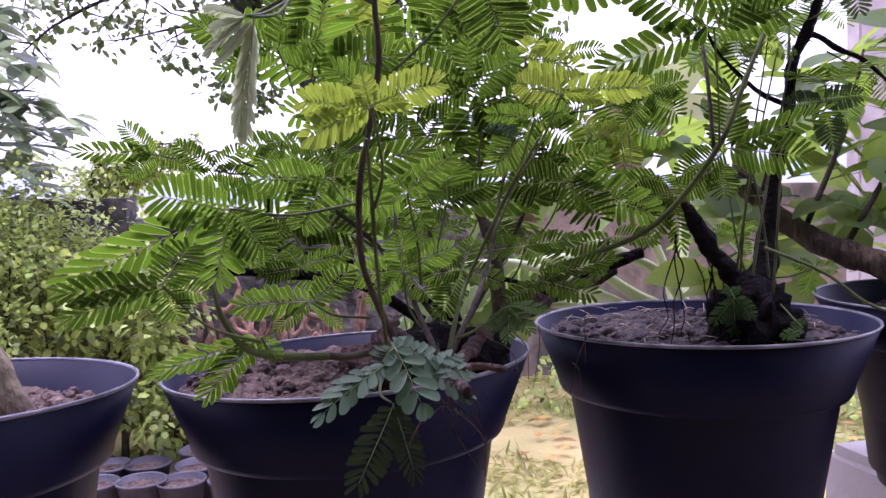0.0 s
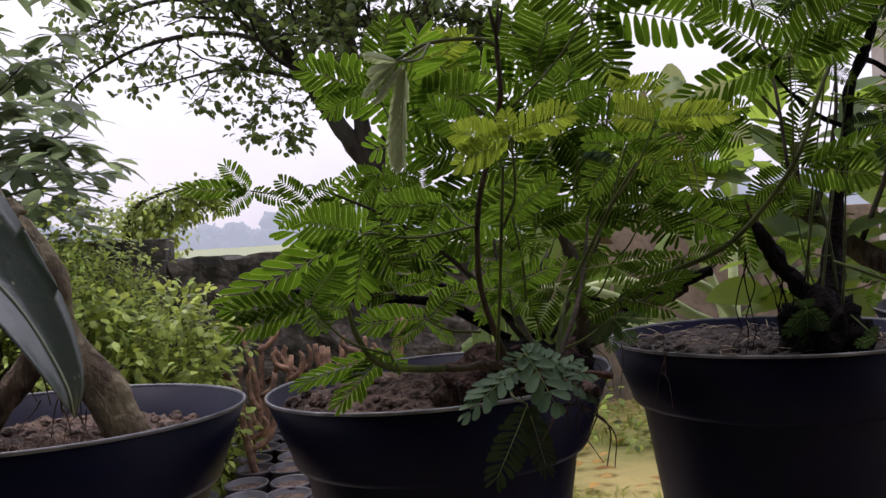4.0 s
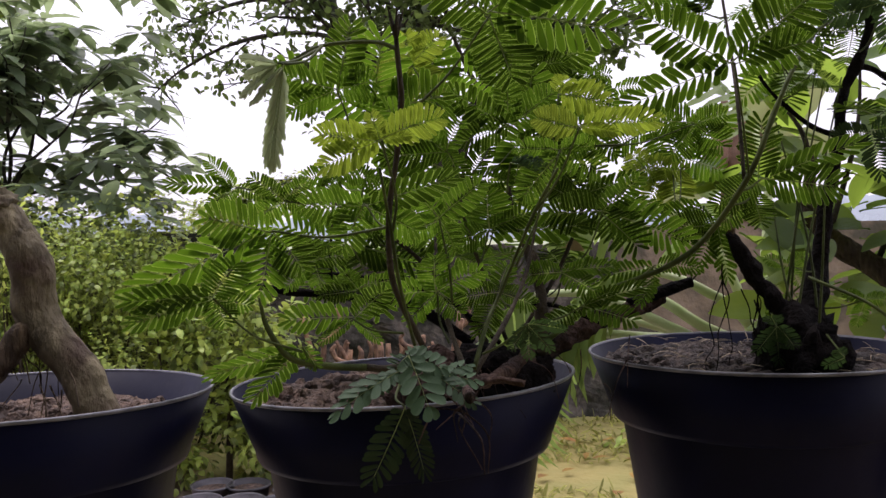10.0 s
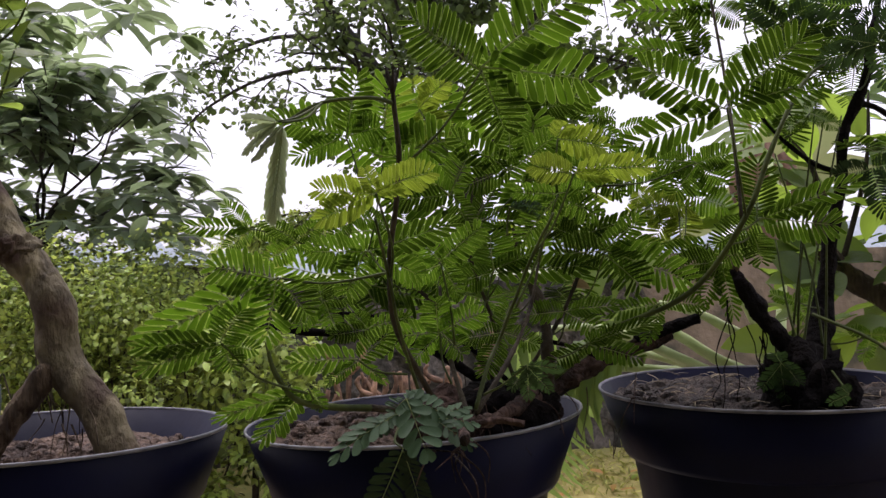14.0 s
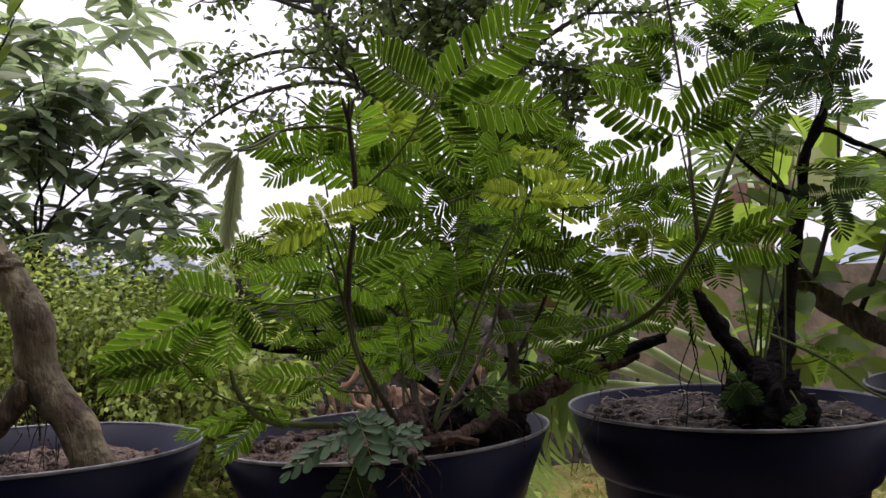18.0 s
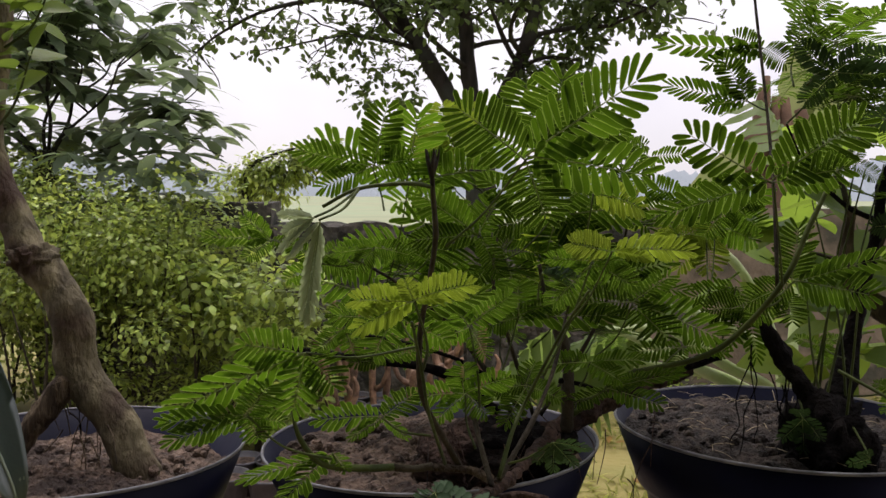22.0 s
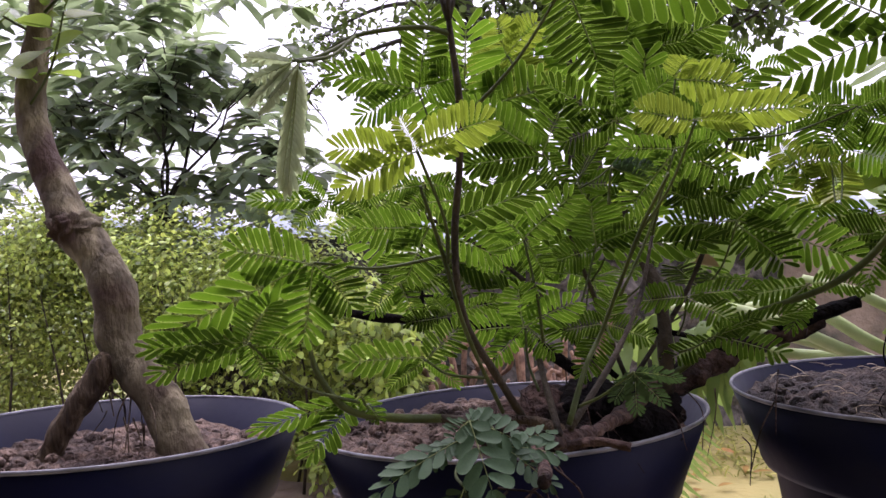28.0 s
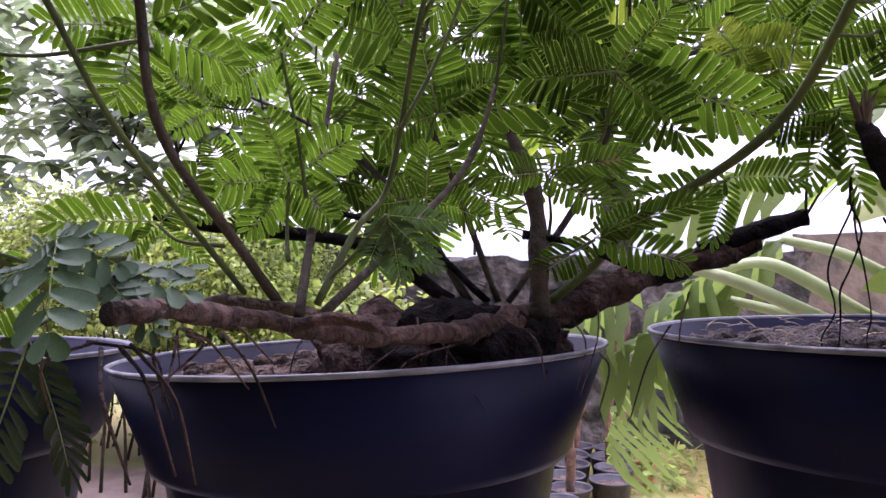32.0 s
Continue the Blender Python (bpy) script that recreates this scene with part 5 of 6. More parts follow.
for i in range(len(line) - 1):
    for q in range(18):
        a, b = i * 18 + q, i * 18 + (q + 1) % 18
        sf.append((a, b, b + 18, a + 18))
strap = part("strap_leaf", shape(sv, sf), M_STRAP, STRAP)
v, f = tube([sv[i * 18 + 4] + Vector((0, -0.0004, 0.0004)) for i in range(0, len(line), 2)], [0.0016, 0.0013, 0.0006], 5, raw=True)
part("midrib", shape(v, f), M_STRAP_RIB, strap, "pale midrib")
verts, faces = [], []
for k in range(13):
    i, q = fill.randrange(6, len(line) - 6), fill.choice((1, 2, 3, 5, 6, 7))
    a, e, d = sv[i * 18 + q], sv[(i + 1) * 18 + q], sv[i * 18 + q + 1]
    x, y = (e - a).normalized(), (d - a).normalized()
    n = x.cross(y)
    n = n if n.z > 0 else -n
    o, s = len(verts), fill.uniform(0.0005, 0.0012)
    verts += [a + n * 0.0005 + (x * math.cos(t * math.pi / 4) * 1.5 + y * math.sin(t * math.pi / 4)) * s * (0.8 + 0.4 * fill.random()) for t in range(8)]
    faces.append(tuple(range(o, o + 8)))
tagged(part("spots", shape(verts, faces), M_STRAP_RIB, strap, "pale spots"), kind="stuff")

M_STRAW = material("dry_straw", (0.3, 0.24, 0.15), 0.8, (0.42, 0.34, 0.22), 60, 4, 0.2, 150)
bits = []
for k in range(70):
    a, s = fill.uniform(0, 6.28), 0.105 * math.sqrt(fill.random())
    p = Vector((s * math.cos(a), s * math.sin(a), 0.012))
    d = Vector((fill.uniform(-1, 1), fill.uniform(-1, 1), fill.uniform(-0.1, 0.25))).normalized() * fill.uniform(0.003, 0.01)
    bits.append(tube([p - d, p + Vector((0, 0, 0.001)), p + d], [0.00025, 0.0003, 0.0002], 4, 0, 2))
tagged(part("straw_litter", shape(*merged(bits)), M_STRAW, m=Matrix.Translation((0.173, 0.121, 0.661))), "scattered dry straw bits on the soil of a pot", "litter", kind="stuff")

# ---- the fourth pot and its leaning shrub ----
POTS["four"] = (0.412, 0.185, 0.683)
low_pot = plant_pot(POTS["four"], 0.02, 0.0, 4.4, "low black plastic plant pot holding a leaning shrub on a ledge")
low_pot.matrix_basis = low_pot.matrix_basis @ Matrix.Diagonal((1, 1, 0.75, 1))
soil(POTS["four"], 0.1125, 0.024, 0.006, 4, "dark earth in a plant pot", M_SOIL_DARK)
SHRUB = thing("leaning_shrub", (0.43, 0.2, 0.655), "leaning shrub with a thick brown trunk and broad pale leaves", "shrub")
stem(SHRUB, [(0.43, 0.2, 0.645), (0.4, 0.21, 0.675), (0.36, 0.235, 0.7), (0.31, 0.26, 0.725), (0.27, 0.275, 0.755), (0.25, 0.285, 0.79), (0.255, 0.29, 0.84)], [0.019, 0.0145, 0.0125, 0.0112, 0.01, 0.0075, 0.004], M_BARK, "trunk", 14, 0.25, 7, 40.0)
for a, b in (((0.255, 0.285, 0.79), (0.22, 0.3, 0.9)), ((0.265, 0.278, 0.76), (0.3, 0.3, 0.93)), ((0.3, 0.265, 0.73), (0.36, 0.28, 0.9)), ((0.33, 0.25, 0.715), (0.4, 0.25, 0.86)), ((0.27, 0.275, 0.75), (0.21, 0.26, 0.8))):
    stem(SHRUB, [a, Vector(a).lerp(Vector(b), 0.5) + Vector((0.01, 0, 0.01)), b], [0.003, 0.0024, 0.0012], M_TWIG, "branch", 6, 0.1)
BROAD = [round_leaf(0.03, 0.25, 1.8), round_leaf(0.025, 0.3, 2.0), round_leaf(0.038, 0.2, 1.7)]
for m in BROAD:
    m.materials.append(M_BROAD)
broad_rnd = random.Random(31)
origin = SHRUB.matrix_basis.translation
for k in range(206):
    p = Vector((broad_rnd.uniform(0.2, 0.52), broad_rnd.uniform(0.22, 0.42), broad_rnd.uniform(0.68, 0.93)))
    if k > 189:
        p = Vector((broad_rnd.uniform(0.15, 0.22), broad_rnd.uniform(0.25, 0.33), broad_rnd.uniform(0.745, 0.85)))
    d = Vector((broad_rnd.uniform(-1, 1), broad_rnd.uniform(-0.7, 0.7), broad_rnd.uniform(-0.6, 0.4)))
    t = aim(d, Vector((broad_rnd.uniform(-0.4, 0.4), broad_rnd.uniform(-0.9, 0.1), 1)))
    part("leaf", BROAD[k % 3], M_BROAD, SHRUB, m=Matrix.Translation(p - origin) @ t.to_4x4())

# ---- the lobed foliage plant behind the pots ----
M_PETIOLE = leaf_material("pale_petiole", (0.4, 0.48, 0.22), (0.5, 0.57, 0.3), (0.4, 0.5, 0.2), 0.25, 0.4, 40, False, 0.1)
M_LOBED = leaf_material("lobed_leaf", (0.08, 0.135, 0.035), (0.12, 0.18, 0.05), (0.24, 0.34, 0.07), 0.45, 0.45, 40, False, 0.25)
LOBED = thing("lobed_foliage_plant", (0.24, 0.62, 0.0), "foliage plant with thick pale stalks and drooping lobed leaves", "plant")


def lobed_blade(length, lobes, lobe_len, lobe_w, seed):
    """A drooping blade cut into finger lobes along a pale midrib, along +x."""
    rnd = random.Random(seed)
    verts, faces = [], []
    for k in range(lobes):
        u = 0.04 + 0.94 * k / (lobes - 1)
        for side in (1, -1):
            s = lobe_len * (0.55 + 0.45 * math.sin(math.pi * (0.15 + 0.75 * u))) * rnd.uniform(0.85, 1.1)
            w = lobe_w * rnd.uniform(0.85, 1.15)
            d = Vector((0.5, 0.75 * side, -0.5 - 0.4 * rnd.random())).normalized()
            e = Vector((1, -0.45 * side, 0)).normalized()
            p = Vector((length * u, 0, -0.28 * length * u * u))
            o = len(verts)
            for a, b in ((0, 0.6), (0.25, 0.45), (0.55, 0.5), (0.82, 0.36)):
                m = p + d * (a * s) + Vector((0, 0, -0.35 * s * a * a + 0.006 * math.sin(a * 9 + k)))
                verts += [m + e * (b * w), m - e * (b * w)]
            verts.append(p + d * s + Vector((0, 0, -0.4 * s)))
            for i in range(3):
                q = o + 2 * i
                faces.append((q, q + 1, q + 3, q + 2))
            faces.append((o + 6, o + 7, o + 8))
    return shape(verts, faces)


LOBED_BLADES = [lobed_blade(0.15, 11, 0.1, 0.009, 1), lobed_blade(0.15, 7, 0.09, 0.02, 2), lobed_blade(0.17, 7, 0.1, 0.022, 3)]
for m in LOBED_BLADES:
    m.materials.append(M_LOBED)
origin = LOBED.matrix_basis.translation
crown = Vector((0.235, 0.48, 0.585))
stem(LOBED, [(0.24, 0.62, -0.03), (0.25, 0.6, 0.2), (0.245, 0.54, 0.42), crown], [0.028, 0.026, 0.024, 0.02], M_BARK, "trunk", 10, 0.15, 6)
STALKS = [((0.15, 0.455, 0.635), (0.103, 0.45, 0.643), (0.026, 0.45, 0.645), (-0.03, 0.45, 0.62)), ((0.2, 0.4, 0.64), (0.155, 0.36, 0.668), (0.12, 0.355, 0.692), (0.088, 0.36, 0.706), (0.05, 0.38, 0.7)), ((0.19, 0.4, 0.625), (0.15, 0.36, 0.652), (0.113, 0.355, 0.671), (0.07, 0.355, 0.691), (0.028, 0.36, 0.702), (-0.02, 0.37, 0.7)), ((0.22, 0.42, 0.65), (0.19, 0.4, 0.685), (0.166, 0.39, 0.7), (0.14, 0.39, 0.714), (0.1, 0.4, 0.725)), ((0.2, 0.42, 0.62), (0.16, 0.4, 0.645), (0.12, 0.39, 0.66), (0.06, 0.39, 0.675)), ((0.25, 0.55, 0.7), (0.26, 0.57, 0.82), (0.25, 0.6, 0.9)), ((0.22, 0.52, 0.68), (0.17, 0.5, 0.77), (0.11, 0.5, 0.8))]
for k, points in enumerate(STALKS):
    stalk = stem(LOBED, [crown, *points], [0.008, 0.0062, 0.0054, 0.0038], M_PETIOLE, "stalk", 9, 0.04, 7, 20.0)
    end, before = Vector(points[-1]), Vector(points[-2])
    d = (end - before).normalized() + Vector((0, 0, -1.3 if k == 0 else -0.45))
    part("blade", LOBED_BLADES[0 if k == 0 else 1 + k % 2], M_LOBED, stalk, m=Matrix.Translation(end - origin) @ aim(d, Vector((0.1, -0.5, 1))).to_4x4() @ Matrix.Scale(0.75, 4))

# ---- nursery pots with brown cuttings on the ground ----
M_CUTTING = material("dry_cutting", (0.09, 0.05, 0.03), 0.8, (0.26, 0.15, 0.085), 40, 6, 0.5, 120, vary=0.35)
M_BAG = material("dusty_black_plastic", (0.04, 0.038, 0.042), 0.5, (0.075, 0.07, 0.075), 30, 5, 0.2, 80, vary=0.3)
NURSERY_PROFILE = [(0.0, 0.0), (0.042, 0.0), (0.056, 0.095), (0.06, 0.097), (0.061, 0.102), (0.058, 0.104), (0.055, 0.1), (0.052, 0.08), (0.0, 0.082)]
nv, nf = lathe(NURSERY_PROFILE, 28, wobble=0.02, seed=2)
NURSERY = shape(nv, nf)
NURSERY.materials.append(M_BAG)
dv, df = lathe([(0.0, 0.09), (0.02, 0.0885), (0.04, 0.089), (0.053, 0.087)], 20)
DIRT = shape(dv, df)
DIRT.materials.append(M_SOIL)
nursery_rnd = random.Random(17)
for row in range(8):
    for col in range(-4, 6):
        x, y = -0.66 - 0.03 * row + 0.117 * col + nursery_rnd.uniform(-0.012, 0.012), 1.39 + 0.125 * row + 0.01 * col + nursery_rnd.uniform(-0.012, 0.012)
        if x > -0.42 or (x + 1.12) ** 2 + (y - 1.75) ** 2 < 0.05 or x < -1.1 or y > 2.36 + 0.325 * (x + 1.42):
            continue
        pot = tagged(part("nursery_pot", NURSERY, M_BAG, m=pose(x, y, 0.002, 0, 0, nursery_rnd.uniform(0, 360))), "small dusty black nursery pot of earth on the ground", "plant pot", "nursery pots")
        part("earth", DIRT, M_SOIL, pot)
        if row > 2 and x < -0.47 and nursery_rnd.random() < 0.75:
            c = tagged(new("cutting"), "dry brown cutting with curled shoots in a nursery pot", "plant", "brown cuttings")
            c.matrix_basis = pose(x, y, 0.085)
            h = nursery_rnd.uniform(0.22, 0.46)
            lean = Vector((nursery_rnd.uniform(-0.06, 0.06), nursery_rnd.uniform(-0.06, 0.06), 0))
            top = Vector((0, 0, h)) + lean
            v, f = tube([Vector((0, 0, 0)), Vector((0, 0, h * 0.5)) + lean * 0.2 + Vector((nursery_rnd.uniform(-0.02, 0.02), 0, 0)), top], [0.0125, 0.011, 0.009], 8, 0.3, 5)
            part("stalk", shape(v, f), M_CUTTING, c)
            for k in range(nursery_rnd.randint(1, 3)):
                s = Vector((0, 0, h * nursery_rnd.uniform(0.25, 0.9)))
                side = nursery_rnd.choice((-1, 1))
                reach, lift = nursery_rnd.uniform(0.03, 0.07), nursery_rnd.uniform(0.05, 0.13)
                depth = nursery_rnd.uniform(-0.03, 0.03)
                v, f = tube([s, s + Vector((side * reach * 0.7, depth * 0.6, lift * 0.25)), s + Vector((side * reach, depth, lift * 0.7)), s + Vector((side * reach * 0.8, depth, lift))], [0.009, 0.0095, 0.0085, 0.005], 7, 0.3, 4)
                part("side_shoot", shape(v, f), M_CUTTING, c)

# ---- hedge, trees and distance ----
def foliage(name, parent, lumps, per_lump, length, width, mat, seed, label="", hang=0.0):
    """Leaves in many overlapping uneven clumps, as one part."""
    rnd = random.Random(seed)
    spots = []
    for centre, size in lumps:
        c = Vector(centre)
        for k in range(int(per_lump)):
            d = Vector((rnd.gauss(0, 1), rnd.gauss(0, 1), rnd.gauss(0, 1))).normalized()
            p = c + d * size * (rnd.random() ** 0.45) * (1 + 0.4 * noise.noise(d * 3 + c))
            if p.z < 0.01:
                continue
            along = (d + Vector((rnd.uniform(-0.9, 0.9), rnd.uniform(-0.9, 0.9), rnd.uniform(-0.8, 0.5) - hang))).normalized()
            up = (d * 0.5 + Vector((rnd.uniform(-0.6, 0.6), rnd.uniform(-0.6, 0.6), 1))).normalized()
            spots.append((p, along, up))
    ob = part(name, shape(*leaf_blades(spots, length, width, seed=seed)), mat, parent, label)
    return tagged(ob, kind="stuff")


hedge_rnd = random.Random(2)
HEDGE = thing("hedge", (0, 0, 0), "untrimmed hedge of small pale green leaves before the wall", "hedge")
lumps = []
for k in range(520):
    x = hedge_rnd.uniform(-4.2, -1.3)
    y = hedge_rnd.uniform(1.35, 2.1) + 0.25 * (x + 1)* -0.3
    top = 0.86 + 0.06 * math.sin(x * 5) - 0.25 * max(0, (x + 1.25))
    high = hedge_rnd.uniform(0.06, 1) ** 0.6
    lumps.append(((x, y + 0.2 * (1 - high), high * top), hedge_rnd.uniform(0.1, 0.17) * (0.75 + 0.25 * high)))
foliage("leaves", HEDGE, lumps, 170, 0.019, 0.013, M_HEDGE, 4)
for k in range(40):
    x, y = hedge_rnd.uniform(-3.2, -1.3), hedge_rnd.uniform(1.4, 2.0)
    a, b = Vector((x, y, -0.02)), Vector((x + hedge_rnd.uniform(-0.15, 0.15), y + hedge_rnd.uniform(-0.1, 0.1), hedge_rnd.uniform(0.5, 0.8)))
    stem(HEDGE, [a, a.lerp(b, 0.5) + Vector((0.03, 0, 0)), b], [0.006, 0.004, 0.002], M_TWIG, "twig", 5, 0.1, 3)
BUSH = thing("round_bush", (-1.12, 1.75, 0), "small rounded bush with pale yellowish leaves", "bush")
foliage("leaves", BUSH, [((hedge_rnd.uniform(-0.24, 0.2), hedge_rnd.uniform(-0.15, 0.15), hedge_rnd.uniform(0.08, 0.6)), 0.09) for k in range(46)], 80, 0.03, 0.02, M_HEDGE, 6)
stem(BUSH, [(-1.12, 1.75, -0.02), (-1.11, 1.75, 0.25), (-1.13, 1.76, 0.42)], [0.012, 0.01, 0.004], M_TWIG, "trunk", 6, 0.1, 3)


def branching(tree, start, direction, length, radius, depth, rnd, ends, mat, spread=0.6, rise=0.1, forks=(2, 3)):
    """Limbs that fork and taper; the thin ends are kept for leaves."""
    d = Vector(direction).normalized()
    p = Vector(start)
    mid = p + d * length * 0.5 + Vector((rnd.uniform(-1, 1), rnd.uniform(-1, 1), rnd.uniform(-0.5, 0.5))) * length * 0.1
    end = p + d * length + Vector((rnd.uniform(-1, 1), rnd.uniform(-1, 1), rnd.uniform(-0.5, 0.5))) * length * 0.12
    stem(tree, [p, mid, end], [radius, radius * 0.85, radius * 0.68], mat, "limb" if depth > 1 else "twig", 8 if depth > 1 else 5, 0.15, 4, 12.0)
    if depth <= 1:
        ends.append((mid, d))
        ends.append((end, d))
    if depth == 0:
        return
    for k in range(rnd.choice(forks)):
        turn = (d + Vector((rnd.gauss(0, spread), rnd.gauss(0, spread), rnd.gauss(rise, spread * 0.7)))).normalized()
        branching(tree, end if k else mid.lerp(end, 0.9), turn, length * rnd.uniform(0.6, 0.85), radius * 0.62, depth - 1, rnd, ends, mat, spread, rise, forks)


M_TRUNK = material("tree_bark", (0.02, 0.017, 0.014), 0.95, (0.048, 0.041, 0.033), 30, 10, 0.9, 50, stain=(0.05, 0.052, 0.04), stain_scale=6, spec=0.2, stretch=0.3)
tree_rnd = random.Random(12)
TREE = thing("shade_tree", (-0.8, 3.55, 0), "spreading tree with three dark limbs and small leaves behind the wall", "tree")
stem(TREE, [(-0.8, 3.55, -0.05), (-0.79, 3.54, 0.5), (-0.78, 3.52, 0.95), (-0.79, 3.51, 1.2)], [0.1, 0.08, 0.07, 0.062], M_TRUNK, "trunk", 16, 0.15, 5, 10.0)
TREE_LIMBS = [[(-0.79, 3.5, 1.1), (-0.83, 3.5, 1.3), (-0.85, 3.5, 1.46), (-0.87, 3.5, 1.71), (-0.9, 3.5, 1.9), (-0.92, 3.48, 2.3), (-0.85, 3.45, 2.7)],
         [(-0.8, 3.52, 1.12), (-0.96, 3.5, 1.36), (-1.09, 3.5, 1.58), (-1.24, 3.48, 1.78), (-1.36, 3.46, 1.95), (-1.55, 3.4, 2.25), (-1.7, 3.4, 2.6)],
         [(-0.78, 3.5, 1.14), (-0.69, 3.5, 1.28), (-0.6, 3.5, 1.48), (-0.53, 3.48, 1.67), (-0.47, 3.46, 1.87), (-0.3, 3.4, 2.2), (-0.1, 3.4, 2.5)]]
ends = []
for line in TREE_LIMBS:
    stem(TREE, line, [0.05, 0.044, 0.04, 0.036, 0.032, 0.024, 0.014], M_TRUNK, "limb", 12, 0.14, 6, 12.0)
    for k in range(3, 7):
        for q in range(3):
            p = Vector(line[k - 1]).lerp(Vector(line[k]), tree_rnd.random())
            d = Vector((tree_rnd.uniform(-1, 1), tree_rnd.uniform(-0.8, 0.8), tree_rnd.uniform(0.0, 0.7)))
            branching(TREE, p, d, tree_rnd.uniform(0.28, 0.42), 0.014, 2, tree_rnd, ends, M_TRUNK, 0.5, 0.05)
for line in ([(-1.24, 3.48, 1.78), (-1.55, 3.42, 1.84), (-1.9, 3.4, 1.8), (-2.2, 3.4, 1.68), (-2.38, 3.4, 1.55)], [(-1.36, 3.46, 1.95), (-1.75, 3.4, 2.02), (-2.1, 3.4, 1.95), (-2.42, 3.4, 1.82)], [(-1.09, 3.5, 1.58), (-1.25, 3.45, 1.62), (-1.5, 3.45, 1.66), (-1.8, 3.45, 1.62)], [(-0.6, 3.5, 1.48), (-0.45, 3.48, 1.52), (-0.3, 3.48, 1.5)], [(-0.47, 3.46, 1.87), (-0.25, 3.45, 1.8), (0.05, 3.45, 1.72)]):
    stem(TREE, line, [0.014, 0.011, 0.008, 0.004], M_TRUNK, "branch", 6, 0.15, 5, 20.0)
    for p, q in zip(line[1:], line[2:]):
        for k in range(3):
            c = Vector(p).lerp(Vector(q), tree_rnd.random())
            branching(TREE, c, (tree_rnd.uniform(-0.8, 0.4), tree_rnd.uniform(-0.6, 0.6), tree_rnd.uniform(-0.7, 0.5)), 0.14, 0.005, 1, tree_rnd, ends, M_TRUNK, 0.5, -0.05)
base = TREE.matrix_basis.translation
lumps = [(p - base + Vector((tree_rnd.uniform(-0.06, 0.06), tree_rnd.uniform(-0.06, 0.06), tree_rnd.uniform(-0.04, 0.06))), tree_rnd.uniform(0.05, 0.12)) for p, d in ends if p.z > (1.5 if p.x < -1.45 else 1.3) and (p.x > -1.45 or tree_rnd.random() < 0.45)]
for k in range(330):
    p = Vector((tree_rnd.uniform(-2.1, 0.5), tree_rnd.uniform(2.9, 4.3), 1.72 + 1.1 * tree_rnd.random()))
    if noise.noise(p * 2.3 + Vector((4, 0, 0))) < 0.3 - 0.5 * (p.z - 1.72) - 0.3 * (p.x > -1.3):
        continue
    near = min((q for q, d in ends), key=lambda q: (q - p).length)
    near = p + (near - p) * min(1, 0.35 / max(0.01, (near - p).length))
    stem(TREE, [near, (near + p) / 2 + Vector((0, 0, 0.03)), p], [0.005, 0.004, 0.002], M_TRUNK, "twig", 4, 0.1, 3)
    lumps.append((p - base, tree_rnd.uniform(0.07, 0.14)))
for c, w in (((-1.3, 3.5, 1.36), 0.13), ((-1.2, 3.5, 1.5), 0.12), ((-1.42, 3.5, 1.45), 0.1), ((-0.42, 3.5, 1.46), 0.07), ((-0.2, 3.5, 1.64), 0.12), ((-0.05, 3.45, 1.76), 0.12), ((-0.35, 3.5, 1.82), 0.1)):
    lumps += [(Vector(c) - base + Vector((tree_rnd.gauss(0, w), tree_rnd.gauss(0, w), tree_rnd.gauss(0, w * 0.6))) * 0.8, tree_rnd.uniform(0.05, 0.09)) for k in range(9)]
foliage("leaves", TREE, lumps, 15, 0.042, 0.03, M_TREE, 8)

MANGO = thing("dark_leaved_tree", (-2.2, 2.15, 0), "tree with long drooping dark glossy leaves beside the hedge", "tree")
stem(MANGO, [(-2.2, 2.15, -0.05), (-2.22, 2.13, 0.5), (-2.18, 2.1, 1.0)], [0.06, 0.05, 0.045], M_TRUNK, "trunk", 12, 0.15, 5, 10.0)
ends = []
for d in ((0.55, -0.1, 0.5), (0.3, -0.3, 0.7), (-0.4, -0.2, 0.6), (0.1, 0.3, 0.8), (0.5, 0.1, 0.15), (-0.6, 0.0, 0.4), (0.15, -0.1, 0.9)):
    branching(MANGO, (-2.18, 2.1, 0.95), d, 0.3, 0.008, 2, tree_rnd, ends, M_TRUNK, 0.45, 0.05)
rosette = random.Random(44)
spots = []
for p, d in ends[::3] + [(Vector((rosette.uniform(-2.6, -1.58), rosette.uniform(1.85, 2.4), 0.74 + 1.2 * rosette.random())), Vector((0, 0, 1))) for k in range(125)] + [(Vector((rosette.uniform(-4.4, -2.4), rosette.uniform(1.9, 2.6), 0.6 + 1.5 * rosette.random())), Vector((0, 0, 1))) for k in range(250)]:
    if p.x > -1.5:
        continue
    for k in range(9):
        a = 2 * math.pi * k / 9 + rosette.random()
        out = Vector((math.cos(a), math.sin(a), rosette.uniform(-0.35, 0.35)))
        spots.append((p + out * 0.012, out, Vector((0, 0, 1)) + Vector((rosette.uniform(-0.3, 0.3), rosette.uniform(-0.3, 0.3), 0))))
for k in range(34):
    p = Vector((-1.5 + rosette.uniform(-0.14, 0.1), 1.85 + rosette.uniform(-0.1, 0.1), 1.04 + rosette.uniform(-0.2, 0.22)))
    spots.append((p, Vector((rosette.uniform(0.2, 1), rosette.uniform(-0.6, 0.6), rosette.uniform(-0.3, 0.5))), Vector((0, 0, 1))))
spots = [(p - MANGO.matrix_basis.translation, d, u) for p, d, u in spots]
tagged(part("leaves", shape(*leaf_blades(spots, 0.135, 0.054, 0.3, 0.2, 0.25, 9)), M_MANGO, MANGO), kind="stuff")

